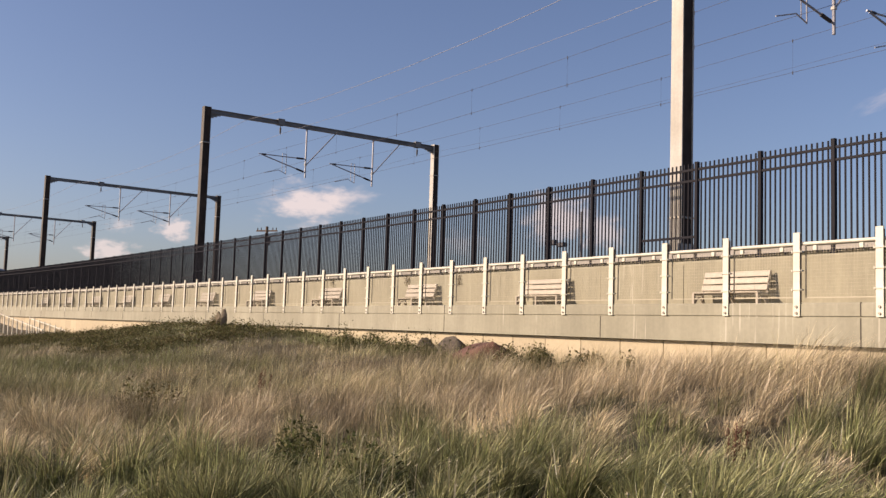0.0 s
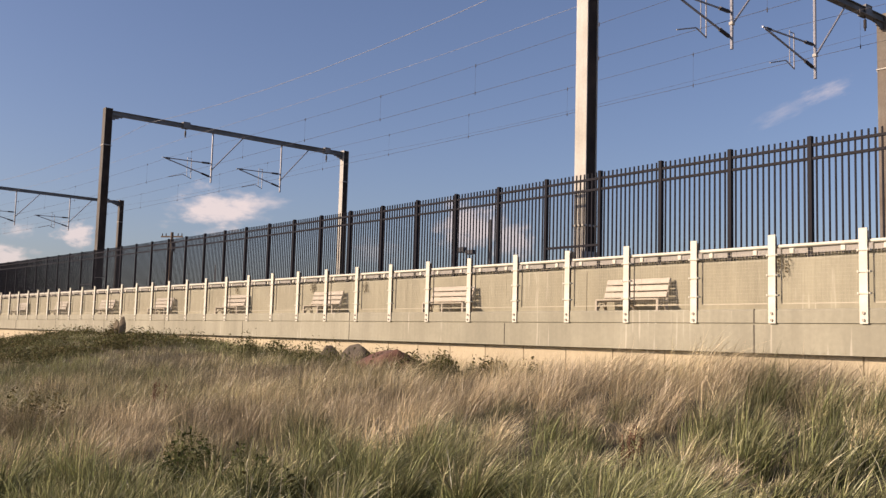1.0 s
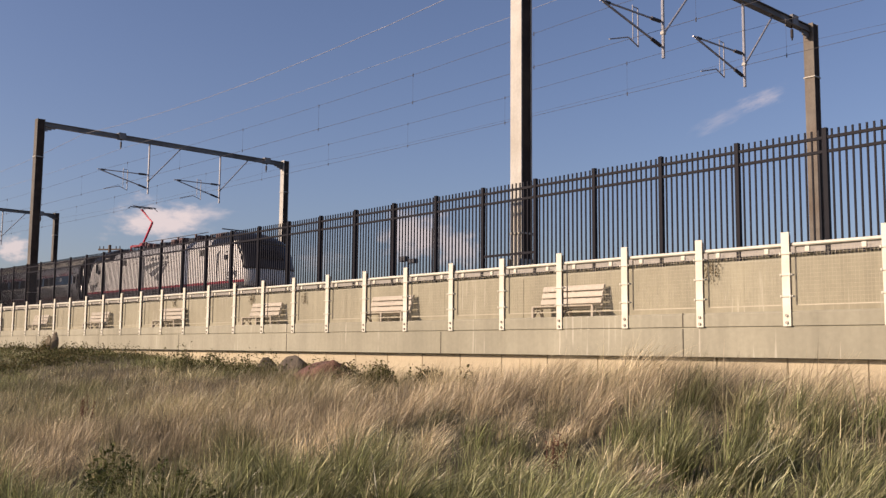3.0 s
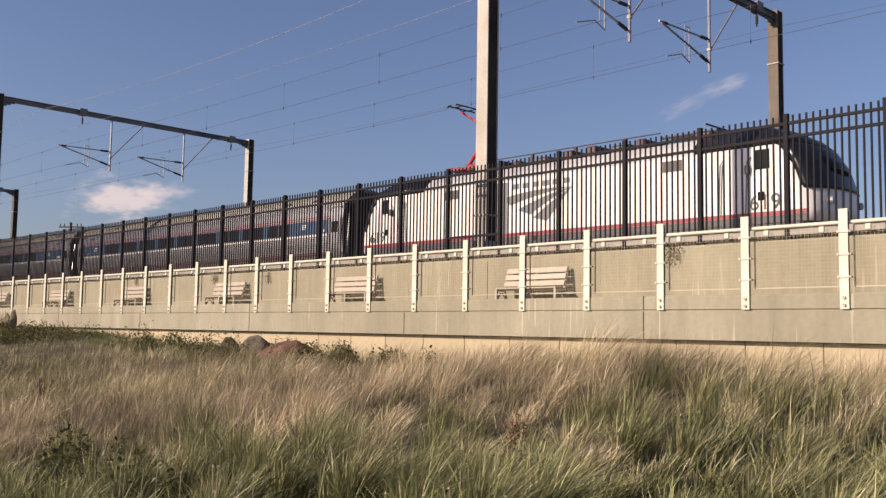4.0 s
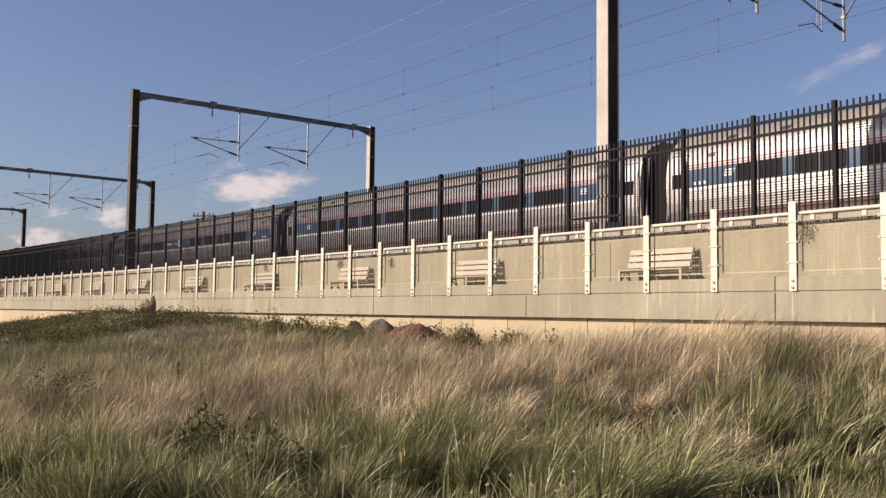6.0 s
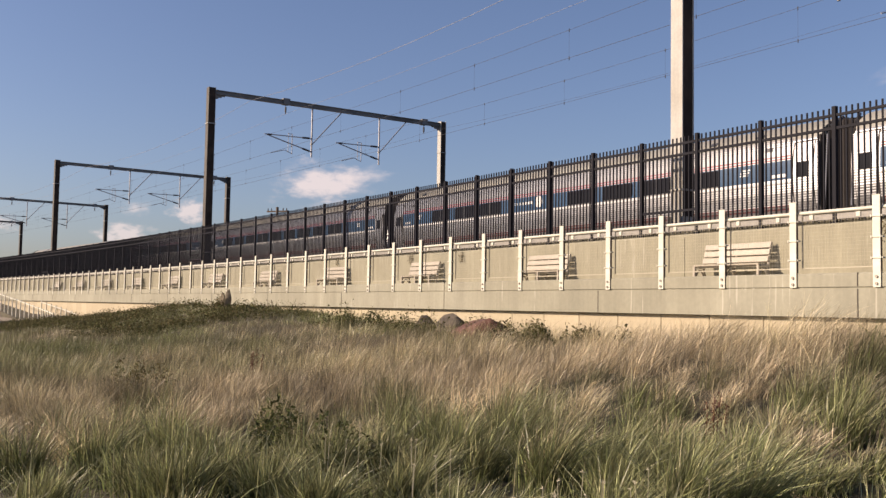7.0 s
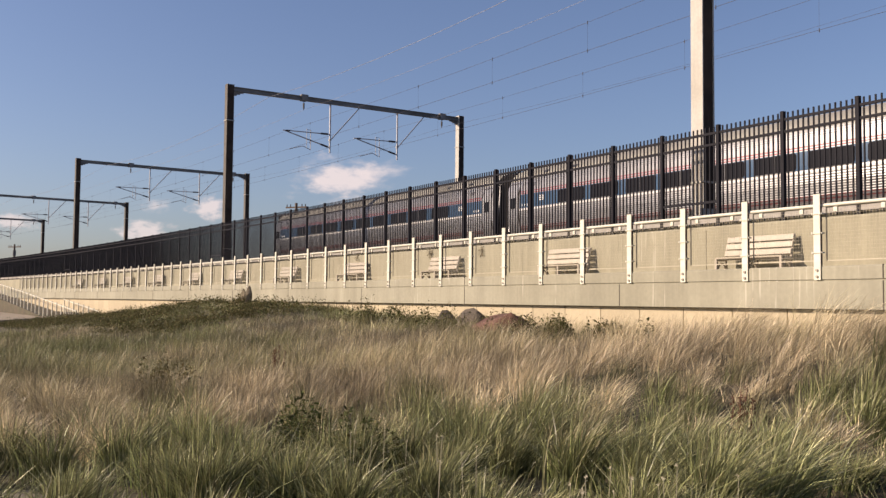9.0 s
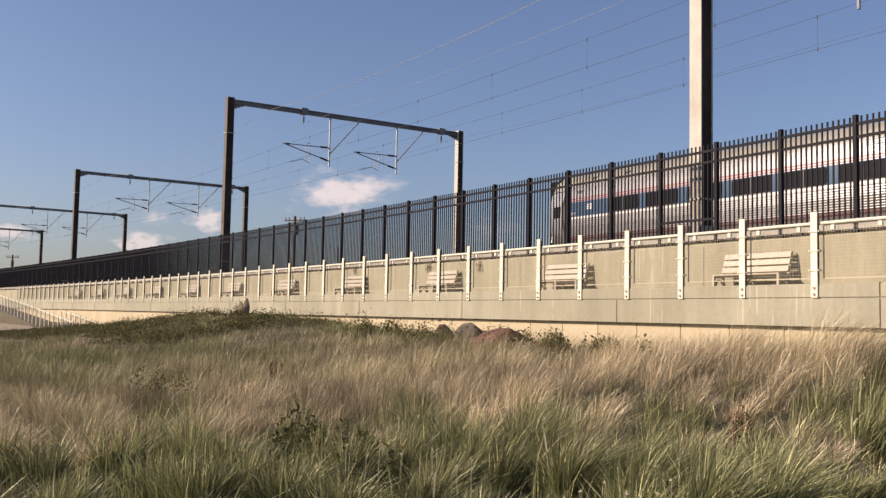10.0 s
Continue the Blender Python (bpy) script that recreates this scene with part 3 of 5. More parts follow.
def bogie(parent, x):
    b = part("bogie", boxes((-1.5, 1.5, -1.15, -1.0, 0.38, 0.62), (-1.5, 1.5, 1.0, 1.15, 0.38, 0.62), (-0.3, 0.3, -1.1, 1.1, 0.4, 0.7), bevel=0.02), DARK, parent, m=pose(x, 0, 0))
    for s in (-1.3, 1.3):
        part("wheelset", rods(((s, -0.80, 0.46), (s, -0.67, 0.46), 0.46), ((s, 0.67, 0.46), (s, 0.80, 0.46), 0.46), ((s, -0.9, 0.46), (s, 0.9, 0.46), 0.08), sides=18), RAILST, b)
    return b


HALF = 12.42


def coach(cafe=False, shift=0.0):
    g = thing("passenger_coach", Matrix(), "stainless steel passenger coach with blue window band and red pinstripes", "train coach", "train coaches")
    body = bmesh.new()
    zs = [0.85, 1.15, 1.55, 2.0, 2.5, 2.9, 3.15]
    loop = [(-side_y(z), z) for z in zs] + [(side_y(z), z) for z in zs[::-1]]
    ends = [[body.verts.new((x, y, z)) for y, z in loop] for x in (-HALF, HALF)]
    c = len(loop)
    for j in range(c):
        body.faces.new((ends[0][j], ends[0][(j + 1) % c], ends[1][(j + 1) % c], ends[1][j]))
    for e in ends:
        body.faces.new(e)
    part("body", body, STAIN, g)
    roof = bmesh.new()
    zs = [3.15, 3.3, 3.45, 3.6, 3.72, 3.80, 3.85]
    loop = [(-side_y(z), z) for z in zs] + [(0, 3.87)] + [(side_y(z), z) for z in zs[::-1]]
    ends = [[roof.verts.new((x, y, z)) for y, z in loop] for x in (-HALF, HALF)]
    c = len(loop)
    for j in range(c - 1):
        roof.faces.new((ends[0][j], ends[0][(j + 1) % c], ends[1][(j + 1) % c], ends[1][j]))
    for e in ends:
        roof.faces.new(e)
    part("roof", roof, ROOFM, g, "weathered tan roof")
    part("window_band", skin(bmesh.new(), -HALF + 0.90, HALF - 0.90, 1.95, 2.53, 0.006), BLUE, g, "dark blue window band")
    for z in (2.555, 2.64):
        part("pinstripe", skin(bmesh.new(), -HALF + 0.90, HALF - 0.90, z, z + 0.04, 0.008, 1), RED, g, "thin red stripe")
    part("white_line", skin(bmesh.new(), -HALF + 0.90, HALF - 0.90, 1.85, 1.92, 0.012, 1), WHITE, g, "bright belt moulding")
    for z in (1.03, 1.13):
        part("sill_stripe", skin(bmesh.new(), -HALF + 0.9, HALF - 0.9, z, z + 0.035, 0.012, 1), DULLRED, g, "thin dull red sill stripe")
    for z in [1.205 + 0.074 * i for i in range(8)] + [2.74 + 0.085 * i for i in range(6)]:
        part("flute", skin(bmesh.new(), -HALF + 0.95, HALF - 0.95, z, z + 0.036, 0.018, 1), STAIN, g)
    pane = bmesh.new()                       # rounded double window
    w, h, r = 0.79, 0.265, 0.09
    ring = [(sx * (w - r) + r * math.cos(a), sz * (h - r) + r * math.sin(a)) for sx, sz, a0 in ((1, 1, 0), (-1, 1, 90), (-1, -1, 180), (1, -1, 270)) for a in [radians(a0 + 30 * q) for q in range(4)]]
    fr, bk = [[pane.verts.new((x, -(side_y(2.24 + z) + o), 2.24 + z)) for x, z in ring] for o in (0.02, -0.02)]
    pane.faces.new(fr)
    for q in range(len(ring)):
        pane.faces.new((fr[q], fr[(q + 1) % len(ring)], bk[(q + 1) % len(ring)], bk[q]))
    win = mesh_of("window", pane, GLASSY)
    frm = mesh_of("window_frame", boxes((-0.74, 0.74, -1.582, -1.53, 1.945, 1.972), ), STAIN)
    mull = mesh_of("mullion", boxes((-0.02, 0.02, -1.59, -1.53, 1.98, 2.50)), DARK)
    for i in range(9):
        x = -8.0 + shift + 2.0 * i
        if cafe and i in (3, 4):
            continue
        w = part("window", win, GLASSY, g, "dark tinted window", m=pose(x, 0, 0))
        part("window_frame", frm, STAIN, w)
        part("mullion", mull, DARK, w)
    if cafe:            # lettering that cannot be made out, and a round badge
        for i in range(8):
            part("lettering_bar", skin(bmesh.new(), -2.55 + 0.2 * i, -2.42 + 0.2 * i, 2.22, 2.33, 0.012, 1), WHITE, g)
        part("badge", rods(((-0.6, -1.50, 2.27), (-0.6, -1.566, 2.27), 0.24), sides=20), WHITE, g, "round white badge")
    for s in (-1, 1):
        # end vestibule door with its porthole, marks and crest
        e = s * (HALF - 0.47)
        d = part("door", skin(bmesh.new(), e - 0.34, e + 0.34, 1.0, 3.02, 0.02, 8), STAIN, g, "bright steel vestibule door")
        part("door_window", skin(bmesh.new(), e - 0.2, e + 0.2, 1.97, 2.43, 0.03), GLASSY, d)
        part("door_gap", skin(bmesh.new(), e - s * 0.345 - 0.045, e - s * 0.345 + 0.045, 1.0, 3.04, 0.014, 8), RUBBER, d)
        part("door_gap", skin(bmesh.new(), e - 0.36, e + 0.36, 3.02, 3.07, 0.014, 1), RUBBER, d)
        part("door_gap", skin(bmesh.new(), e + s * 0.345 - 0.012, e + s * 0.345 + 0.012, 1.0, 3.04, 0.014, 8), RUBBER, d)
        for dx in (0.0, 0.19, 0.38):
            part("lettering_bar", skin(bmesh.new(), s * (HALF - 1.15) - s * dx - 0.06, s * (HALF - 1.15) - s * dx + 0.06, 2.02, 2.12, 0.012, 1), WHITE, g)
        crest = bmesh.new()
        for i, (w, z) in enumerate(((0.22, 2.35), (0.17, 2.27), (0.10, 2.19))):
            skin(crest, s * (HALF - 2.55) - w - 0.08 * i, s * (HALF - 2.55) + w * 0.6, z, z + 0.045, 0.012, 1)
        part("emblem", crest, WHITE, g, "white slanted emblem shapes")
        part("builder_plate", skin(bmesh.new(), s * (HALF - 1.75) - 0.15, s * (HALF - 1.75) + 0.15, 2.86, 3.0, 0.024, 2), DARK, g)
        for dx in (2.3, 4.2):
            part("roof_vent", skin(bmesh.new(), s * (HALF - dx) - 0.14, s * (HALF - dx) + 0.14, 3.40, 3.52, 0.03, 2), DARK, g)
        bell = bmesh.new()
        for q in range(5):
            box(bell, s * (HALF + 0.09 + 0.12 * q) - 0.055, s * (HALF + 0.09 + 0.12 * q) + 0.055, -1.12 + 0.03 * (q % 2), 1.12 - 0.03 * (q % 2), 0.9, 3.62 - 0.03 * (q % 2), 0.05)
        part("gangway_bellows", bell, RUBBER, g, "black rubber gangway bellows")
        endp = boxes((s * HALF - 0.03, s * HALF + 0.03, -1.42, 1.42, 0.95, 3.2), bevel=0.01)
        part("end_panel", endp, RUBBER, g, "dark coach end")
        part("corner_post", rods(((s * (HALF + 0.12), -1.38, 1.0), (s * (HALF + 0.12), -1.22, 3.2), 0.035)), STAIN, g)
        part("buffer_hose", rods(((s * (HALF + 0.15), -1.1, 3.45), (s * (HALF + 0.3), -0.7, 3.75), 0.05)), DARK, g)
        bogie(g, s * 9.1)
    part("underframe", boxes((-HALF, HALF, -1.25, 1.25, 0.7, 0.9), (-5, -1, -1.3, 1.3, 0.35, 0.75), (1.5, 5.5, -1.3, 1.3, 0.35, 0.75), bevel=0.02), DARK, g)
    return g


def nose_loft(rows, across=14, grow=0.0):
    """A rounded cab end: rows of height, side edge, bulge, half-width and back edge."""
    bm = bmesh.new()
    rings = []
    for z, xs, p, w, xb in rows:
        ys = [-1 + 2 * i / across for i in range(across + 1)]
        ring = [bm.verts.new((xs + p * (1 - abs(y) ** 2.6) + grow, y * (w + grow), z)) for y in ys]
        ring += [bm.verts.new((xb, w + grow, z)), bm.verts.new((xb, -w - grow, z))]
        rings.append(ring)
    c = len(rings[0])
    for a, b in zip(rings, rings[1:]):
        for k in range(c):
            bm.faces.new((a[k], a[(k + 1) % c], b[(k + 1) % c], b[k]))
    bm.faces.new(rings[0]), bm.faces.new(rings[-1][::-1])
    for f in bm.faces:
        f.smooth = len(f.verts) == 4
    return bm


def locomotive():
    g = thing("electric_locomotive", Matrix(), "white electric locomotive with black cab masks and red sill stripe", "locomotive")
    W = 1.47

    def prism(sec, x):
        bm = bmesh.new()
        a, b = [[bm.verts.new((q, y, z)) for y, z in sec] for q in (-x, x)]
        for k in range(len(sec)):
            bm.faces.new((a[k], a[(k + 1) % len(sec)], b[(k + 1) % len(sec)], b[k]))
        bm.faces.new(a), bm.faces.new(b[::-1])
        return bm
    part("body", prism([(-W, 0.98), (-W, 3.08), (-W + 0.03, 3.14), (W - 0.03, 3.14), (W, 3.08), (W, 0.98)], 8.0), WHITE, g)
    part("roof_cove", prism([(-W + 0.06, 3.142), (-1.28, 3.42), (-1.0, 3.66), (1.0, 3.66), (1.28, 3.42), (W - 0.06, 3.142)], 5.79), ROOFGR, g, "grey sloping roof edge")
    for s in (-1, 1):
        turn = pose(0, 0, 0, 0, 0, 0 if s > 0 else 180)
        end = part("cab_end", nose_loft([(0.98, 9.22, 0.42, W, 8.0), (1.3, 9.25, 0.46, W, 8.0), (1.9, 9.20, 0.5, W, 8.0), (2.5, 9.02, 0.48, W, 8.0), (3.08, 8.72, 0.42, W, 8.0), (3.14, 8.68, 0.4, W - 0.03, 8.0)]), WHITE, g, "white rounded cab end", m=turn)
        part("nose_mask", nose_loft([(1.85, 9.23, 0.5, W, 9.13), (2.0, 9.17, 0.5, W, 9.02), (2.5, 9.02, 0.48, W, 8.84), (3.08, 8.72, 0.42, W, 8.45), (3.145, 8.66, 0.4, W - 0.02, 8.3)], grow=0.014), MASK, end, "black glossy mask round the windscreen")
        part("cab_roof", nose_loft([(3.15, 8.68, 0.4, W - 0.03, 5.8), (3.4, 8.42, 0.38, 1.36, 5.8), (3.65, 8.0, 0.34, 1.12, 5.8), (3.84, 7.5, 0.25, 0.85, 5.9), (3.92, 7.1, 0.2, 0.6, 6.1)]), MASK, end, "black cab roof canopy")
        part("windscreen", nose_loft([(2.35, 9.10, 0.46, 1.16, 9.0), (2.6, 9.02, 0.45, 1.16, 8.9), (2.98, 8.80, 0.42, 1.10, 8.7)], grow=0.045), GLASSY, end)
        part("snow_plough", nose_loft([(0.35, 9.05, 0.3, 1.3, 8.6), (0.7, 9.12, 0.36, 1.4, 8.6), (0.975, 9.18, 0.4, 1.42, 8.6)]), DARK, end, "dark lower apron")
        for y in (-0.92, 0.92):
            part("headlight", rods(((9.40, y, 1.55), (9.66, y * 0.98, 1.55), 0.10), sides=14), GALV, end)
        part("coupler", boxes((9.4, 10.0, -0.15, 0.15, 0.72, 0.97), bevel=0.02), DARK, end)
        x = s * 7.95
        part("cab_window", boxes((x - 0.22, x + 0.22, -W - 0.006, -W + 0.1, 2.47, 3.05), bevel=0.02), GLASSY, g, "dark cab side window")
        d = part("cab_door", boxes((x - s * 0.08 - 0.27, x - s * 0.08 + 0.27, -W - 0.012, -W + 0.05, 1.30, 2.42), bevel=0.01), WHITE, g, "white cab door")
        part("door_lock", boxes((x - s * 0.08 - 0.06, x - s * 0.08 + 0.14, -W - 0.022, -W, 1.62, 1.86)), GLASSY, d)
        part("mirror", boxes((x - s * 0.42 - 0.05, x - s * 0.42 + 0.05, -W - 0.14, -W, 2.38, 2.62), bevel=0.01), DARK, g)
        for dx in (0.48, 1.30):
            part("grab_rail", rods(((x - s * dx, -W - 0.06, 1.30), (x - s * (dx - 0.05), -W - 0.06, 2.72), 0.020), ((x - s * (dx - 0.05), -W - 0.06, 2.72), (x - s * (dx - 0.14), -W - 0.02, 2.86), 0.018)), SILVER, g)
        bogie(g, s * 5.2)
    part("sill_stripe", boxes((-9.2, 9.2, -W - 0.010, -W + 0.05, 1.18, 1.30)), RED, g, "red sill stripe")
    part("skirt", boxes((-9.1, 9.1, -W - 0.004, W, 0.70, 0.976), bevel=0.02), DARK, g, "dark grey skirt")
    part("skirt_band", boxes((-9.18, 9.18, -W - 0.008, -W + 0.05, 0.985, 1.176)), DARK, g, "dark grey lower band")
    for x in (-0.2, 1.9, -3.4):
        part("jack_pad", boxes((x - 0.12, x + 0.12, -W - 0.03, -W, 1.0, 1.15), bevel=0.01), MASK, g)
    for x0, x1, y1, z1, mt in ((-3.4, -2.7, 0.9, 3.95, DARK), (-2.3, -2.05, 1.0, 4.06, GEAR), (-1.75, -1.45, 0.9, 4.02, GEAR), (-0.6, 0.0, 1.05, 3.98, DARK), (0.5, 0.95, 0.95, 4.08, GEAR), (1.5, 1.95, 1.0, 4.1, GEAR), (2.5, 3.2, 0.95, 4.0, DARK), (3.5, 3.8, 1.0, 4.08, GEAR), (5.5, 6.1, 1.0, 4.0, GEAR), (-6.2, -5.9, 0.9, 3.95, DARK)):
        part("roof_pod", boxes((x0, x1, -y1, y1, 3.6, z1 - 0.09), bevel=0.05), mt, g)
    for x in (-3.0, -1.0, 0.9, 2.9):
        part("roof_insulator", rods(((x, -0.7, 3.6), (x, -0.7, 4.12), 0.07), ((x, 0.7, 3.6), (x, 0.7, 4.12), 0.07)), GEAR, g)
    part("bus_bar", rods(((-3.6, -0.7, 4.13), (4.2, -0.7, 4.13), 0.022)), DARK, g)
    for x in (-4.22, 5.1):
        part("vent_grille", boxes((x - 0.33, x + 0.33, -W - 0.006, -W + 0.05, 2.72, 3.05), *[(x - 0.33, x + 0.33, -W - 0.014, -W, 2.75 + 0.06 * k, 2.765 + 0.06 * k) for k in range(5)]), LOUVRE, g, "grey louvred grille")
    part("grey_panel", boxes((-2.05, -1.48, -W - 0.004, -W + 0.05, 1.302, 3.08)), SILVER, g, "silver-grey vertical panel")
    # plain shapes for the emblem and the name bars

    def blade(tip, a, b, bow):
        """A tapering curved blade from its tip to the cut end a-b."""
        bm = bmesh.new()
        up, lo = [], []
        for k in range(9):
            f = k / 8
            for edge, q, o in ((up, a, bow), (lo, b, bow * 0.6)):
                x, z = tip[0] + (q[0] - tip[0]) * f, tip[1] + (q[1] - tip[1]) * f + o * 4 * f * (1 - f)
                edge.append([bm.verts.new((x, y, z)) for y in (-W - 0.009, -W + 0.02)])
        for k in range(8):
            if k:
                bm.faces.new((up[k][0], up[k + 1][0], lo[k + 1][0], lo[k][0]))
            else:
                bm.faces.new((up[0][0], up[1][0], lo[1][0], lo[0][0]))
            bm.faces.new((up[k][0], up[k][1], up[k + 1][1], up[k + 1][0]))
            bm.faces.new((lo[k][0], lo[k + 1][0], lo[k + 1][1], lo[k][1]))
        return bm
    for a, b, bow in (((-1.72, 2.52), (-1.30, 2.26), 0.10), ((-0.98, 2.08), (-0.42, 1.88), 0.07), ((-0.30, 1.76), (0.32, 1.62), 0.04)):
        part("emblem_blade", blade((1.35, 2.66), a, b, bow), SILVER, g, "slate grey emblem blade")
    for i in range(6):
        part("name_bar", boxes((-1.22 + 0.44 * i, -0.93 + 0.44 * i, -W - 0.008, -W + 0.02, 2.80, 2.98)), SILVER, g)
    for x in (-8.86, 7.55):
        cu = bpy.data.curves.new("number", "FONT")
        cu.body, cu.size, cu.extrude = "619", 0.62, 0.004
        ob = new("road_number", cu)
        ob.matrix_basis = pose(x, -W - 0.012, 1.36, 90)
        me = bpy.data.meshes.new_from_object(ob)
        bpy.data.objects.remove(ob)
        me.materials.clear()
        me.materials.append(DARK)
        part("road_number", me, DARK, g, "dark grey road number 619", m=pose(x, -W - 0.012, 1.36, 90))
    # raised pantograph over the rear cab end, a folded one at the front
    x = -4.95
    p = part("pantograph", boxes((x - 0.15, x + 0.15, -0.52, 0.52, 3.98, 4.12), bevel=0.01), PANBASE, g, "dark red pantograph base")
    for y in (-0.6, 0.52):
        part("base_rail", boxes((x - 0.4, x + 1.15, y, y + 0.08, 3.98, 4.08), bevel=0.01), PANBASE, p)
    for x0, x1, z1 in ((x - 0.4, x - 0.28, 4.14), (x + 0.85, x + 1.05, 4.2)):
        part("cross_bar", boxes((x0, x1, -0.515, 0.515, 4.0, z1), bevel=0.01), PANBASE, p)
    part("air_motor", boxes((x + 0.3, x + 0.7, -0.35, 0.35, 3.9, 4.22), bevel=0.03), PANBASE, p)
    part("lower_arm", rods(((x, 0, 4.1), (x + 1.2, 0, 5.42), 0.07)), PANTO, p)
    part("upper_arm", rods(((x + 1.25, 0, 5.45), (x - 0.3, 0, 6.40), 0.045), ((x + 1.1, 0, 5.5), (x - 0.3, 0.12, 6.38), 0.02)), PANTO, p)
    part("collector_head", rods(((x - 0.32, -0.75, 6.52), (x - 0.32, 0.75, 6.52), 0.03), ((x + 0.12, -0.75, 6.52), (x + 0.12, 0.75, 6.52), 0.03), ((x - 0.1, -0.75, 6.52), (x - 0.1, -0.98, 6.36), 0.022), ((x - 0.1, 0.75, 6.52), (x - 0.1, 0.98, 6.36), 0.022),
         ((x - 0.32, -0.4, 6.52), (x + 0.12, -0.4, 6.52), 0.02), ((x - 0.32, 0.4, 6.52), (x + 0.12, 0.4, 6.52), 0.02), ((x - 0.1, -0.4, 6.52), (x - 0.3, 0, 6.42), 0.02), ((x - 0.1, 0.4, 6.52), (x - 0.3, 0, 6.42), 0.02)), DARK, p)
    for dx in (-0.3, 1.0):
        for y in (-0.56, 0.56):
            part("foot_insulator", rods(((x + dx, y, 3.6), (x + dx, y, 3.98), 0.06)), PANBASE, p)
    x = 5.0
    part("folded_pantograph", rods(((x - 0.9, -0.5, 4.0), (x + 0.9, -0.5, 4.0), 0.04), ((x - 0.9, 0.5, 4.0), (x + 0.9, 0.5, 4.0), 0.04), ((x - 0.8, 0, 4.06), (x + 0.9, 0, 4.1), 0.05), ((x + 0.8, -0.8, 4.18), (x + 0.8, 0.8, 4.18), 0.03), ((x - 0.7, -0.5, 3.6), (x - 0.7, -0.5, 4.0), 0.05), ((x + 0.7, -0.5, 3.6), (x + 0.7, -0.5, 4.0), 0.05)), DARK, g, "folded dark pantograph")
    return g


loco = locomotive()
car = coach()
cafe = coach(True)
tagged(cafe, "stainless steel cafe coach with white lettering in its blue band")
late = coach(shift=-0.9)
cars = [car, late, copy_thing(car, Matrix()), cafe, copy_thing(late, Matrix()), copy_thing(car, Matrix()), copy_thing(car, Matrix())]


# ---- things on the dune and beyond the line ----
def boulder(name, u, n, z, sx, sy, sz, material, label, seed):
    bm = bmesh.new()
    bmesh.ops.create_icosphere(bm, subdivisions=4, radius=1.0)
    r3 = random.Random(int(seed * 10))
    cuts = [(Vector((r3.uniform(-1, 1), r3.uniform(-1, 1), r3.uniform(-0.5, 1))).normalized(), r3.uniform(0.5, 0.78)) for _ in range(11)]
    for v in bm.verts:
        d = v.co.normalized()
        k = 1 + 0.42 * noise.noise(d * 1.5 + Vector((seed, 0, 0))) + 0.22 * noise.noise(d * 3.1 + Vector((0, seed, 0))) + 0.05 * noise.noise(d * 8 + Vector((0, 0, seed)))
        q = d * k
        for c, m in cuts:
            q -= c * max(0.0, q.dot(c) - m) * 0.9
        v.co = Vector((q.x * sx, q.y * sy, q.z * sz)) * 1.15
    for f in bm.faces:
        f.smooth = True
    me = mesh_of(name, bm, material)
    return tagged(part(name, me, material, m=at(u, n, z) @ pose(0, 0, 0, 0, 10 if sx > 0.5 else 0, 0)), label, "boulder", "dune boulders")


def place_ground(u, n):
    p = spot(u, n)
    return ground_z(p.x, p.y)


for u, n, top, sx, sy, sz, red, seed in ((-16.45, 11.0, -0.12, 1.05, 0.5, 0.62, 1, 2.0), (-18.45, 11.5, -0.14, 0.58, 0.42, 0.42, 0, 5.0), (-19.9, 11.7, -0.27, 0.4, 0.35, 0.3, 0, 9.0), (-15.9, 11.3, -0.46, 0.42, 0.35, 0.26, 1, 12.0), (-6.9, 11.6, -0.32, 0.4, 0.3, 0.3, 0, 15.0)):
    boulder("boulder", u, n, E + top - sz, sx, sy, sz, REDROCK if red else ROCK, "reddish brown boulder half sunk in grass" if red else "grey brown boulder lying against the sea wall", seed)
for u, n, w, h in ((-31.7, 11.0, 0.15, 0.30), (-32.35, 11.05, 0.24, 0.26)):
    boulder("stone_stump", u, n, E + 0.10, w, 0.16, h, STUMP, "weathered grey stump standing on the dune top", u)


def utility_pole(x, y, h, span, lean=0.0):
    g = thing("utility_pole", pose(x, y, 0, 0, 0, 40), "dark timber utility pole with crossarm and transformer", "utility pole", "utility poles")
    part("pole", rods(((0, 0, -0.5), (lean, 0, h), 0.14)), TIMBER, g)
    part("crossarm", boxes((-span / 2, span / 2, -0.06, 0.06, h - 0.5, h - 0.36)), TIMBER, g)
    for x in (-0.45 * span, -0.28 * span, 0.28 * span, 0.45 * span):
        part("pin_insulator", rods(((x, 0, h - 0.36), (x, 0, h - 0.12), 0.05)), CERAMIC, g)
    part("transformer", rods(((0.3, -0.3, h - 1.9), (0.3, -0.3, h - 1.0), 0.24)), DARK, g)
    return g


utility_pole(-88.8, 33.95, E + 9.6, 2.3)
utility_pole(-169.3, 16.0, E + 8.6, 2.6)
lamp = thing("floodlight_mast", pose(-43.1, 34.1, 0), "dark mast carrying a pair of floodlights behind the fence", "floodlight")
part("mast", rods(((0, 0, -0.5), (0, 0, E + 5.1), 0.05)), DARK, lamp)
part("floodlight", boxes((-0.75, -0.1, -0.2, 0.15, E + 5.1, E + 5.4), bevel=0.03), DARK, lamp)
part("floodlight", boxes((0.1, 0.75, -0.2, 0.15, E + 4.95, E + 5.2), bevel=0.03), DARK, lamp)
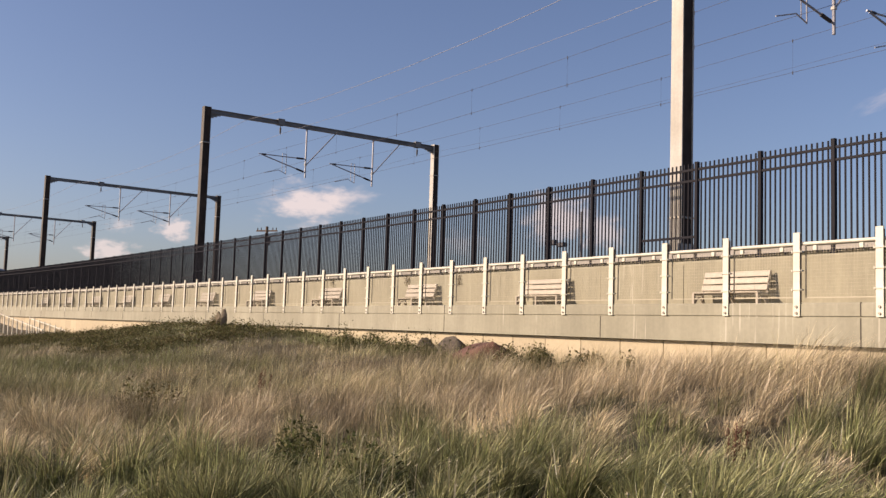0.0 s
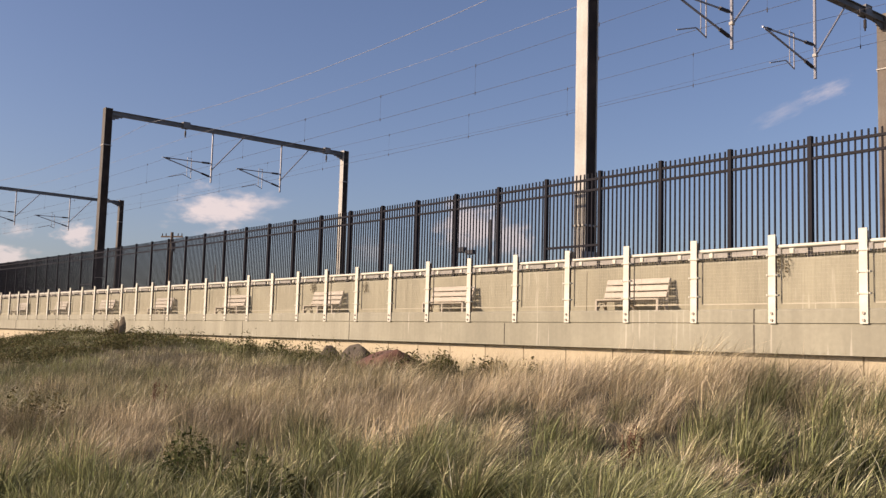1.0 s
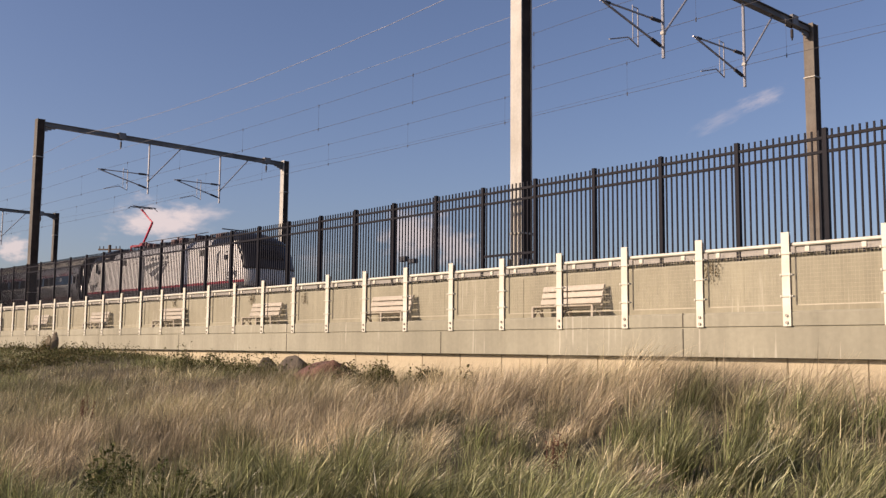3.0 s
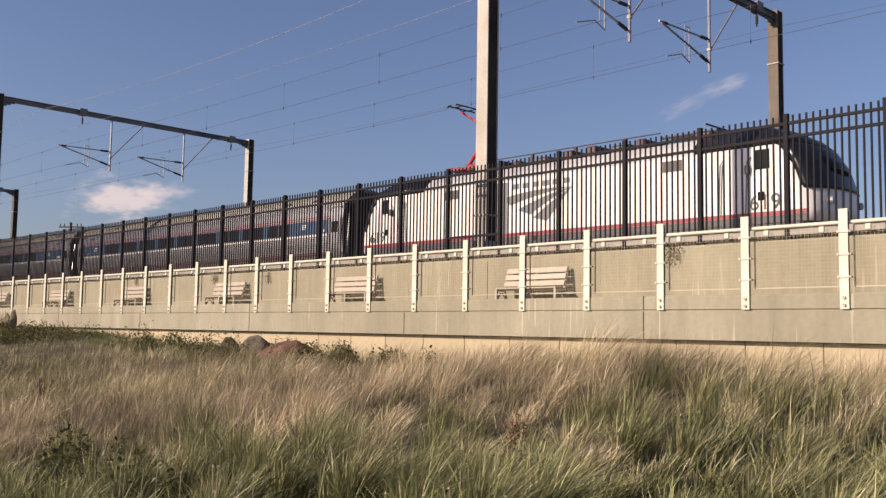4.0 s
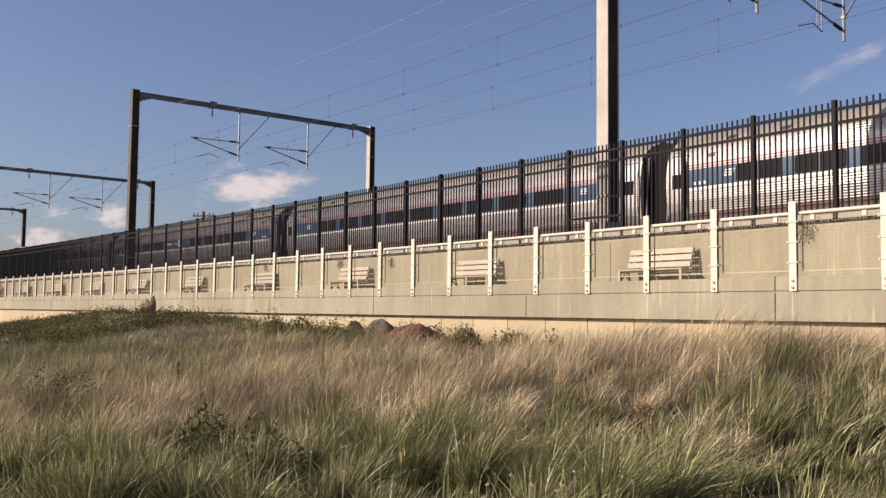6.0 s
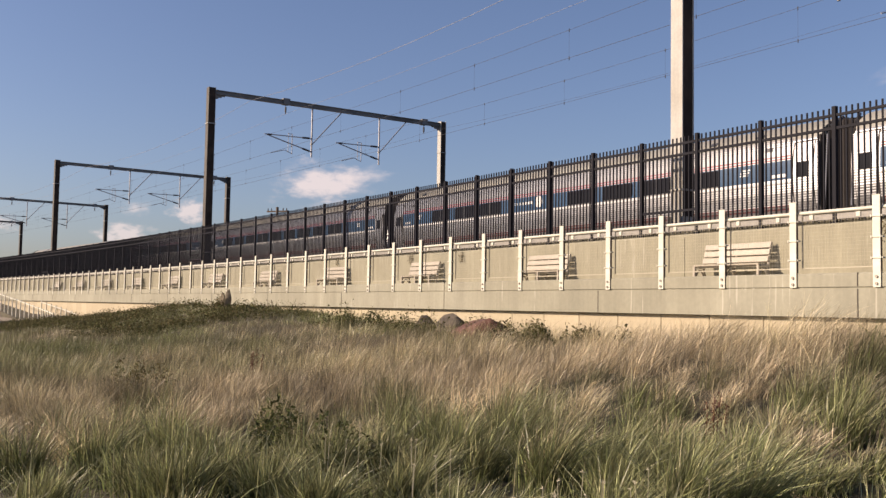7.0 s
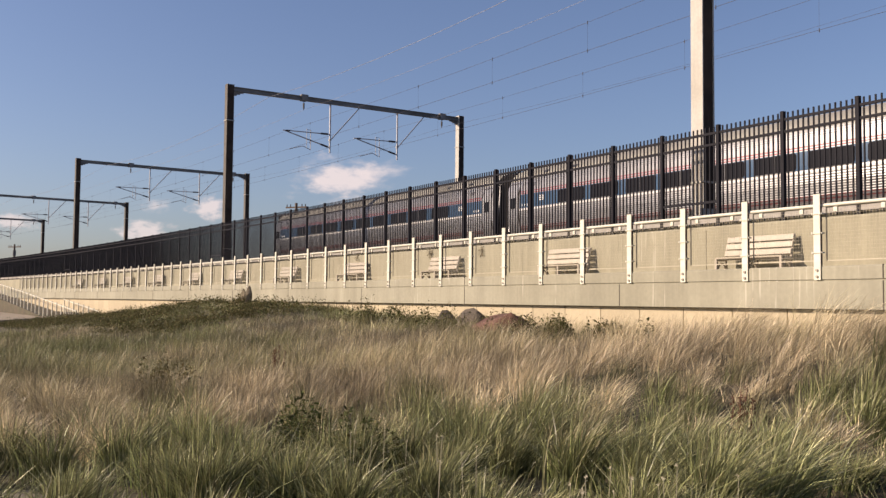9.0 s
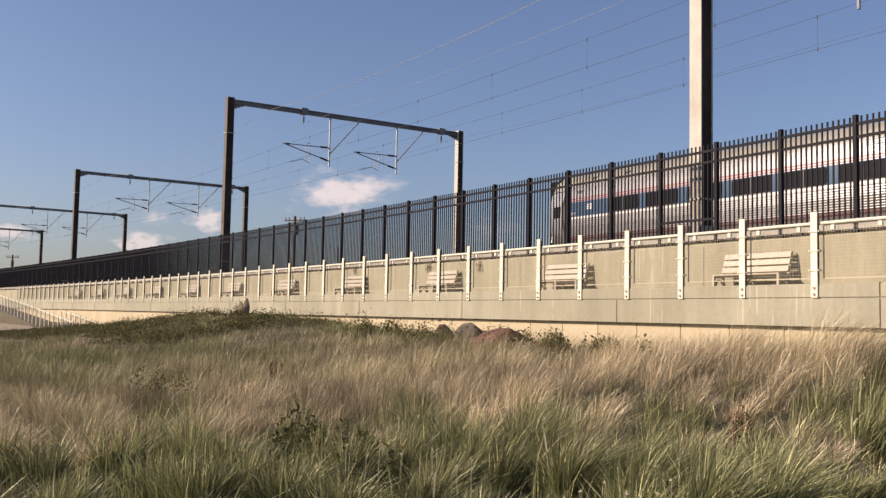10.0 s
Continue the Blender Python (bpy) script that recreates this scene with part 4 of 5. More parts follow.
for x, y, z in ((-46.1, 38.4, 7.7), (-91.7, 39.9, 7.0)):
    pole2 = thing("signal_mast", pose(x, y, 0), "slender dark mast beyond the railway", "mast", "masts")
    part("mast", rods(((0, 0, -0.5), (0, 0, E + z), 0.07)), DARK, pole2)


# ---- ramp railing at the far end of the dune ----
ramp = thing("ramp_railing", Matrix(), "cream-painted railing along the ramp down to the beach", "railing")
rp = [(-92.0 + 36.0 * i / 25, 11.2 - 0.9 * i / 25, 1.52 - 2.25 * (i / 25)) for i in range(26)]
RH = 1.15
rpost = mesh_of("post", boxes((-0.05, 0.05, -0.03, 0.03, -1.18, 0.05), bevel=0.004), CREAM)
for (u, n, z) in rp:
    part("post", rpost, CREAM, ramp, m=at(u, n, E + z))
for a, b in zip(rp, rp[1:]):
    pa, pb = spot(a[0], a[1], E + a[2] - 0.03), spot(b[0], b[1], E + b[2] - 0.03)
    part("top_rail", rods((pa, pb, 0.03)), CREAM, ramp)
for a, b in zip(rp[18:], rp[19:]):
    part("hand_rail", rods((spot(a[0], a[1] + 1.25, E + a[2] - 0.05), spot(b[0], b[1] + 1.25, E + b[2] - 0.05), 0.028)), CREAM, ramp)
    part("post", rpost, CREAM, ramp, m=at(a[0], a[1] + 1.25, E + a[2]))
bm = bmesh.new()
rings = []
for (u, n, z) in rp:
    rings.append([bm.verts.new(spot(u, nn, zz)) for nn, zz in ((n - 0.1, -0.3), (n - 0.1, E + z - RH), (YR - 0.02, E + z - RH), (YR - 0.02, -0.3))])
for a, b in zip(rings, rings[1:]):
    for j in range(4):
        bm.faces.new((a[j], a[(j + 1) % 4], b[(j + 1) % 4], b[j]))
bm.faces.new(rings[0]), bm.faces.new(rings[-1][::-1])
tagged(part("ramp", bm, RAMPM), "sandy bank and ramp falling from the promenade to the sand", "ramp", kind="structure")


def tree(x, y, h, r, seed):
    g = thing("tree", pose(x, y, 0), "dark leafy tree far beyond the railway", "tree", "far trees")
    rr = np.random.default_rng(seed)
    trunk = bmesh.new()
    rod(trunk, (0, 0, -0.5), (0.1, 0, h * 0.55), 0.22, 8, 0.12)
    for i in range(5):
        a = 1.26 * i
        rod(trunk, (0.05, 0, h * (0.3 + 0.05 * i)), (math.cos(a) * r * 0.6, math.sin(a) * r * 0.6, h * 0.72), 0.09, 6, 0.03)
    part("trunk", trunk, TIMBER, g)
    V, F, UV = [], [], []
    for c in range(16):
        a, q = rr.uniform(0, 6.28), r * 0.75 * math.sqrt(rr.random())
        cc = Vector((math.cos(a) * q, math.sin(a) * q, h * rr.uniform(0.45, 0.9) * (1 - 0.15 * q / r)))
        for _ in range(260):
            d = Vector(rr.normal(0, 1, 3)).normalized() * r * 0.36 * rr.random() ** 0.4
            t1, t2 = Vector(rr.normal(0, 1, 3)).normalized() * 0.11, Vector(rr.normal(0, 1, 3)).normalized() * 0.07
            o = len(V)
            V += [tuple(cc + d - t1), tuple(cc + d + t2), tuple(cc + d + t1), tuple(cc + d - t2)]
            F += [o, o + 1, o + 2, o, o + 2, o + 3]
            UV += [(0.8, 0.5)] * 6
    part("crown", tri_mesh("crown", np.array(V), np.array(F), np.array(UV), SHRUBM), SHRUBM, g)


# ---- clouds, far out ----
def cloud_material(seed, dens, soft):
    m = bpy.data.materials.new("cloud")
    m.use_nodes = True
    N, L = m.node_tree.nodes, m.node_tree.links
    N.remove(N["Principled BSDF"])
    co = N.new("ShaderNodeTexCoord")
    mp = N.new("ShaderNodeMapping")
    mp.inputs["Location"].default_value = (seed, seed * 0.7, 0)
    nz = N.new("ShaderNodeTexNoise")
    nz.inputs["Scale"].default_value, nz.inputs["Detail"].default_value, nz.inputs["Roughness"].default_value = 2.1, 8, 0.58
    L.new(co.outputs["UV"], mp.inputs["Vector"])
    L.new(mp.outputs["Vector"], nz.inputs["Vector"])
    ln = N.new("ShaderNodeVectorMath")
    ln.operation = "LENGTH"
    L.new(co.outputs["UV"], ln.inputs[0])
    a = N.new("ShaderNodeMath")         # noise - radius
    a.operation = "MULTIPLY_ADD"
    L.new(nz.outputs["Fac"], a.inputs[0])
    a.inputs[1].default_value = 1.7
    sub = N.new("ShaderNodeMath")
    sub.operation = "MULTIPLY"
    sub.inputs[1].default_value = -1.0
    L.new(ln.outputs["Value"], sub.inputs[0])
    L.new(sub.outputs[0], a.inputs[2])
    r = N.new("ShaderNodeMapRange")
    r.interpolation_type = "SMOOTHSTEP"
    r.inputs["From Min"].default_value, r.inputs["From Max"].default_value = 0.0, soft
    r.inputs["To Max"].default_value = dens
    L.new(a.outputs[0], r.inputs["Value"])
    em, tr, mx = N.new("ShaderNodeEmission"), N.new("ShaderNodeBsdfTransparent"), N.new("ShaderNodeMixShader")
    em.inputs["Color"].default_value, em.inputs["Strength"].default_value = (0.60, 0.555, 0.50, 1), 1.0
    L.new(r.outputs["Result"], mx.inputs[0]), L.new(tr.outputs[0], mx.inputs[1]), L.new(em.outputs[0], mx.inputs[2])
    L.new(mx.outputs[0], N["Material Output"].inputs["Surface"])
    return m


def cloud(az, el, w, h, dens, seed, tilt=0.0):
    """A far bank of cloud at a bearing and height in degrees, w by h degrees."""
    dist = 2500.0
    a, e = radians(az), radians(el)
    c = Vector((-math.sin(a) * math.cos(e), math.cos(a) * math.cos(e), math.sin(e))) * dist
    m = look(c, (0, 0, 0)) @ pose(0, 0, 0, 0, 0, tilt)
    sx, sy = dist * math.tan(radians(w / 2)) * 1.5, dist * math.tan(radians(h / 2)) * 1.5
    bm = bmesh.new()
    uv = bm.loops.layers.uv.new("UVMap")
    f = bm.faces.new([bm.verts.new((x * sx, y * sy, 0)) for x, y in ((-1, -1), (1, -1), (1, 1), (-1, 1))])
    for lo, (x, y) in zip(f.loops, ((-1, -1), (1, -1), (1, 1), (-1, 1))):
        lo[uv].uv = (x * 1.12, y * 1.12)
    ob = part("backdrop_cloud", bm, cloud_material(seed, dens, 0.65 if dens > 0.5 else 1.1), m=m)
    tagged(ob, "small pale fair-weather cloud far off", "cloud", "clouds", "structure")


for row in ((66.4, 7.25, 5.4, 2.6, 0.78, 3.1, 0), (63.8, 7.75, 3.4, 1.3, 0.45, 13.3, -8), (30.6, 14.45, 3.0, 1.1, 0.40, 7.7, -20), (33.0, 13.4, 3.8, 1.0, 0.22, 5.2, -22), (51.3, 6.9, 4.4, 3.4, 0.72, 1.3, 0), (48.6, 6.1, 2.8, 2.4, 0.6, 9.3, 0),
            (77.2, 5.4, 1.8, 0.9, 0.5, 2.2, 0), (74.1, 5.35, 2.2, 1.4, 0.7, 4.6, 0), (77.8, 3.85, 3.0, 1.4, 0.65, 6.4, 0), (84.6, 4.2, 2.5, 1.0, 0.6, 8.1, 0), (57.0, 5.2, 3.5, 1.6, 0.35, 11.4, 0)):
    cloud(*row)


# ---- beach grass: blades lean downwind, in sets that sway ----
def grass_material(name, straw, green, rough=0.40, spec=0.5):
    m = bpy.data.materials.new(name)
    m.use_nodes = True
    N, L = m.node_tree.nodes, m.node_tree.links
    b = N["Principled BSDF"]
    b.inputs["Roughness"].default_value = rough
    b.inputs["Specular IOR Level"].default_value = spec
    uvn = N.new("ShaderNodeUVMap")
    sep = N.new("ShaderNodeSeparateXYZ")
    L.new(uvn.outputs["UV"], sep.inputs[0])
    g = N.new("ShaderNodeNewGeometry")
    mix = N.new("ShaderNodeMix")
    mix.data_type = "RGBA"
    mix.inputs["A"].default_value, mix.inputs["B"].default_value = (*straw, 1), (*green, 1)
    L.new(sep.outputs["X"], mix.inputs["Factor"])
    r = N.new("ShaderNodeMapRange")
    r.inputs["To Min"].default_value, r.inputs["To Max"].default_value = 0.42, 1.75
    pw = N.new("ShaderNodeMath")              # few pale blades among many dull ones
    pw.operation = "POWER"
    pw.inputs[1].default_value = 1.25
    L.new(g.outputs["Random Per Island"], pw.inputs[0])
    L.new(pw.outputs[0], r.inputs["Value"])
    sc = N.new("ShaderNodeVectorMath")
    sc.operation = "SCALE"
    tn = N.new("ShaderNodeMapRange")          # dry and fresh tussocks
    tn.inputs["To Min"].default_value, tn.inputs["To Max"].default_value = 0.55, 1.45
    tn.clamp = False
    L.new(sep.outputs["Y"], tn.inputs["Value"])
    mu = N.new("ShaderNodeMath")
    mu.operation = "MULTIPLY"
    L.new(r.outputs["Result"], mu.inputs[0]), L.new(tn.outputs["Result"], mu.inputs[1])
    L.new(mix.outputs["Result"], sc.inputs[0]), L.new(mu.outputs[0], sc.inputs["Scale"])
    L.new(sc.outputs["Vector"], b.inputs["Base Color"])
    tl, mx = N.new("ShaderNodeBsdfTranslucent"), N.new("ShaderNodeMixShader")
    mx.inputs[0].default_value = 0.22
    L.new(sc.outputs["Vector"], tl.inputs["Color"])
    L.new(b.outputs[0], mx.inputs[1]), L.new(tl.outputs[0], mx.inputs[2])
    L.new(mx.outputs[0], N["Material Output"].inputs["Surface"])
    return m


GRASS = grass_material("grass_blade", (0.50, 0.415, 0.28), (0.140, 0.164, 0.063))
SHRUBM = grass_material("shrub_leaf", (0.17, 0.13, 0.065), (0.062, 0.077, 0.026), 0.75, 0.15)


def patch_noise(x, y, s, o):
    return np.array([noise.noise((a * s, b * s, o)) for a, b in zip(x, y)])


def blades(rng, x, y, h, width, lean, green, dx, dy, tone, segs=3):
    """Tapered bent blades as one mesh: arrays of roots, heights, widths, leans."""
    n = len(x)
    z = np.array([ground_z(a, b) for a, b in zip(x, y)]) - 0.03
    face = rng.uniform(0, math.pi, n)
    wx, wy = np.cos(face) * width, np.sin(face) * width
    V = np.zeros((n, 2 * segs + 1, 3))
    U = np.zeros((n, 2 * segs + 1, 2))
    for i in range(segs + 1):
        f = i / segs
        fwd = lean * h * f ** 1.8
        up = h * f * (1 - 0.28 * lean * f)
        cx, cy, cz = x + dx * fwd, y + dy * fwd, z + up
        if i < segs:
            k = (1 - 0.55 * f)
            V[:, 2 * i, 0], V[:, 2 * i, 1], V[:, 2 * i, 2] = cx - wx * k, cy - wy * k, cz
            V[:, 2 * i + 1, 0], V[:, 2 * i + 1, 1], V[:, 2 * i + 1, 2] = cx + wx * k, cy + wy * k, cz
            U[:, 2 * i:2 * i + 2, 1] = f
        else:
            V[:, 2 * segs] = np.stack([cx, cy, cz], -1)
            U[:, 2 * segs, 1] = 1
    fade = U[:, :, 1]
    U[:, :, 0] = np.clip(green[:, None] * (1.12 - 0.32 * fade), 0, 1)
    U[:, :, 1] = tone[:, None]
    loops = []
    for i in range(segs - 1):
        loops += [(2 * i, 2 * i + 1, 2 * i + 3), (2 * i, 2 * i + 3, 2 * i + 2)]
    loops.append((2 * segs - 2, 2 * segs - 1, 2 * segs))
    tri = np.array(loops)
    F = (tri[None] + (np.arange(n) * (2 * segs + 1))[:, None, None]).reshape(-1)
    return V.reshape(-1, 3), F, U.reshape(-1, 2)[F]


def tri_mesh(name, V, F, UV, material):
    me = bpy.data.meshes.new(name)
    me.vertices.add(len(V))
    me.vertices.foreach_set("co", V.ravel())
    me.loops.add(len(F))
    me.loops.foreach_set("vertex_index", F.astype(np.int32))
    k = len(F) // 3
    me.polygons.add(k)
    me.polygons.foreach_set("loop_start", np.arange(0, 3 * k, 3, dtype=np.int32))
    lay = me.uv_layers.new(name="UVMap")
    lay.data.foreach_set("uv", UV.ravel())
    me.materials.append(material)
    me.update(calc_edges=True)
    return me


def meadow(seed, count):
    rng = np.random.default_rng(seed)
    # seen wedge of the dune: bearings 18 to 90 degrees left of straight across, 3 to 39 m off
    d = 3.2 + 36.0 * rng.random(count) ** 1.95
    az = np.radians(rng.uniform(18, 90, count))
    x, y = -np.sin(az) * d, np.cos(az) * d - 0.2
    keep = (y < 12.0) & (y > -3) & (x > -58)
    x, y, d = x[keep], y[keep], d[keep]
    # tussocks: roots drawn together round scattered centres, blades fanning out and bent downwind
    cell = 0.7
    cx, cy = np.floor(x / cell), np.floor(y / cell)
    h1 = np.modf(np.abs(np.sin(cx * 12.9898 + cy * 78.233) * 43758.5453))[0]
    h2 = np.modf(np.abs(np.sin(cx * 39.346 + cy * 11.135) * 24634.6345))[0]
    h3 = np.modf(np.abs(np.sin(cx * 7.31 + cy * 51.77) * 13758.337))[0]
    tx, ty = (cx + 0.15 + 0.7 * h1) * cell, (cy + 0.15 + 0.7 * h2) * cell
    pull = 0.90 * rng.random(len(x)) ** 0.5 * np.clip(1.15 - d / 22, 0.25, 1)
    x, y = x + (tx - x) * pull, y + (ty - y) * pull
    loose = np.hypot(x - tx, y - ty) > 0.15
    hollow = np.clip((patch_noise(x, y, 0.85, 31.0) - 0.12) * 3.4, 0, 1)
    keep = ~(loose & (d < 12.5) & (rng.random(len(x)) < 0.66))
    for hx, hy, hr in ((-9.0, 7.6, 0.9), (-8.5, 6.8, 0.6), (-8.9, 10.0, 0.6), (-7.8, 0.62, 0.75)):      # trodden hollows
        hollow = np.maximum(hollow, np.exp(-((x - hx) ** 2 + (y - hy) ** 2) / hr ** 2))
    keep &= ~(np.hypot((x + 7.8), (y - 0.62) / 0.7) < 0.72)
    keep &= ~((d < 13.5) & (rng.random(len(x)) < 0.5 * hollow))
    x, y, d, tx, ty, h1, h2, h3, hollow = (q[keep] for q in (x, y, d, tx, ty, h1, h2, h3, hollow))
    big = patch_noise(x, y, 0.30, 5.0)
    mid = patch_noise(x, y, 1.1, 9.0)
    hump = np.exp(-((x + 33) / 13) ** 2 - ((y - 9.0) / 4.5) ** 2)
    h = (0.56 + 0.16 * big + 0.18 * mid + 0.24 * (h3 - 0.4)) * rng.uniform(0.5, 1.15, len(x))
    h = h * (1 - 0.62 * np.clip(hump * 1.5, 0, 1)) * (1 - 0.45 * np.clip((-x - 34) / 14, 0, 1))
    h = h * np.where((h3 < 0.25) & (d < 8), 0.6, 1.0)
    h = h * (1 + 0.34 * np.exp(-((x + 6.0) / 4.2) ** 2 - ((y - 10.9) / 1.6) ** 2))
    h = np.maximum(h * (1 - 0.35 * hollow * (d < 13.5)), 0.14)
    green = np.clip(1.0 - (d - 9.3) / 3.4 + 1.5 * mid + 0.9 * (h2 - 0.5), 0, 1)
    green = np.maximum(green, np.clip(0.55 * hump * 1.6 + 0.9 * (big - 0.15), 0, 0.75))
    green = np.maximum(green, np.clip((-x - 11) / 11, 0, 0.9) * np.clip(0.95 + 1.3 * big, 0.25, 1.1))
    green = np.clip(green + rng.normal(0, 0.2, len(x)), 0, 1)
    width = (0.0016 + 0.00010 * d + 0.0024 * np.clip((12.5 - d) / 4, 0, 1)) * rng.uniform(0.6, 1.5, len(x))
    lean = np.clip(rng.normal(0.72, 0.34, len(x)) + 0.25 * big - 0.008 * (d - 6), 0.05, 1.45)
    tone = np.clip(0.5 + 0.7 * (h1 - 0.5) + 0.9 * patch_noise(x, y, 0.8, 51.0) + 0.5 * big, 0, 1)
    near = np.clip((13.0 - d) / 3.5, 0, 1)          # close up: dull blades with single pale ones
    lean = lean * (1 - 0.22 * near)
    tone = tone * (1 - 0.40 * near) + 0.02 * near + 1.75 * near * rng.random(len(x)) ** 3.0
    ox, oy = x - tx, y - ty
    r = np.hypot(ox, oy) + 0.02
    dx = 0.95 + 0.85 * ox / r + rng.normal(0, 0.45, len(x))
    dy = 0.10 + 0.85 * oy / r + rng.normal(0, 0.45, len(x))
    q = np.hypot(dx, dy) + 0.05
    dx, dy = dx / q, dy / q
    return tri_mesh("dune_grass", *blades(rng, x, y, h, width, lean, green, dx, dy, tone), GRASS)


sway = []
for s in range(5):
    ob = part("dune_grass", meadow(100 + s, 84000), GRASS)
    tagged(ob, "wind-blown straw and green beach grass on the dune", "grass", "dune grass", "stuff")
    sway.append(ob)


def leaves(seed, count, spots):
    """Small leaf clumps: low scrub on the dune."""
    rng = np.random.default_rng(seed)
    V, F, UV = [], [], []
    o = 0
    for (u, n, r, hh, k, g) in spots:
        p = spot(u, n)
        gz = ground_z(p.x, p.y)
        for _ in range(int(k * count)):
            a, q = rng.uniform(0, 2 * math.pi), r * math.sqrt(rng.random())
            x, y = p.x + q * math.cos(a), p.y + q * math.sin(a) * 0.8
            z = gz + hh * rng.random() * (1.1 - 0.7 * (q / r) ** 2) * (0.7 + 0.5 * math.sin(a * 3 + u))
            s = rng.uniform(0.012, 0.03) * (1.0 if u > -12 else 1.3)
            t1, t2 = Vector(rng.normal(0, 1, 3)).normalized(), Vector(rng.normal(0, 1, 3)).normalized()
            c = Vector((x, y, z))
            quad = [c - t1 * s, c + t2 * s * 0.6, c + t1 * s, c - t2 * s * 0.6]
            V += [tuple(v) for v in quad]
            F += [o, o + 1, o + 2, o, o + 2, o + 3]
            gg = min(1, max(0, g + rng.normal(0, 0.25)))
            UV += [(gg, 0.5)] * 6
            o += 4
    return tri_mesh("dune_scrub", np.array(V), np.array(F), np.array(UV), SHRUBM)


for x, y, h, r, sd in ((-146.8, 31.0, E + 8.6, 2.6, 1), (-145.5, 34.0, E + 6.5, 2.4, 2), (-189.6, 12.3, E + 7.6, 2.6, 3)):
    tree(x, y, h, r, sd)
rng = np.random.default_rng(7)
spots = [(-26 - 31 * rng.random(), 6.0 + 5.8 * rng.random(), 0.5 + 0.8 * rng.random(), 0.16 + 0.24 * rng.random(), 1.0, 0.6) for _ in range(230)]
spots += [(-14.5 - 9 * rng.random(), 10.5 + 1.3 * rng.random(), 0.25 + 0.3 * rng.random(), 0.36 + 0.22 * rng.random(), 0.6, 0.7) for _ in range(44)]
spots += [(-15.4 - 0.9 * rng.random(), 10.6 + 0.6 * rng.random(), 0.25, 0.5, 0.7, 0.6) for _ in range(6)]
spots += [(-32.6, 11.0, 0.34, 0.50, 1.6, 0.4), (-32.4, 11.0, 0.26, 0.55, 1.4, 0.35)]
# leafy creepers between the near tussocks
spots += [(-9.1, 3.6, 0.45, 0.50, 3.4, 0.95), (-8.6, 3.35, 0.40, 0.50, 3.0, 0.95), (-9.6, 3.8, 0.35, 0.46, 2.2, 0.9), (-7.9, 3.6, 0.40, 0.48, 2.8, 0.95), (-7.3, 3.5, 0.35, 0.46, 2.2, 0.95), (-7.0, 3.1, 0.3, 0.42, 1.2, 0.9), (-4.6, 4.3, 0.3, 0.4, 0.9, 0.8)]
spots += [(-14.9, 3.75, 0.60, 0.52, 4.0, 0.35), (-15.6, 3.6, 0.5, 0.5, 1.6, 0.6), (-5.0, 4.2, 0.3, 0.3, 0.8, 0.9)]
# leafy bushes against the foot wall
spots += [(-16.0 + 1.3 * rng.random(), 11.2 + 0.3 * rng.random(), 0.28, 0.42 + 0.12 * rng.random(), 1.5, 0.55) for _ in range(12)]
spots += [(-14.2 + 0.8 * rng.random(), 11.3 + 0.2 * rng.random(), 0.24, 0.36 + 0.1 * rng.random(), 1.3, 0.5) for _ in range(7)]
spots += [(-12.9 + 0.4 * rng.random(), 11.4, 0.14, 0.42, 0.5, 0.7) for _ in range(3)]
tagged(part("dune_scrub", leaves(3, 560, spots), SHRUBM), "low dark green scrub creeping over the dune", "shrub", kind="stuff")
for u, z, k in ((-10.56, 1.72, 0.9), (-24.9, 1.62, 0.6), (-28.0, 1.72, 0.75), (-33.5, 1.74, 0.6)):
    bm = bmesh.new()
    r2 = random.Random(int(-u * 10))
    for i in range(int(90 * k)):
        a = r2.uniform(-0.22, 0.22) * k
        zz = z - r2.random() ** 1.4 * 0.42 * k
        c = Vector((a, -0.03 - 0.06 * r2.random(), E + zz))
        s = r2.uniform(0.012, 0.035)
        t1 = Vector((r2.uniform(-1, 1), r2.uniform(-0.4, 0.4), r2.uniform(-1, 1))).normalized()
        t2 = Vector((-t1.z, 0.3, t1.x))
        bm.faces.new([bm.verts.new(c + q) for q in (-t1 * s, t2 * s * 0.5, t1 * s, -t2 * s * 0.5)])
    for i in range(5):
        rod(bm, (r2.uniform(-0.1, 0.1), -0.01, E + z + 0.1), (r2.uniform(-0.2, 0.2) * k, -0.05, E + z - 0.35 * k), 0.004, 4)
    tagged(part("wall_weed", bm, SHRUBM, m=at(u, YW)), "dry weed hanging from a crack in the wall", "weed", "wall weeds")


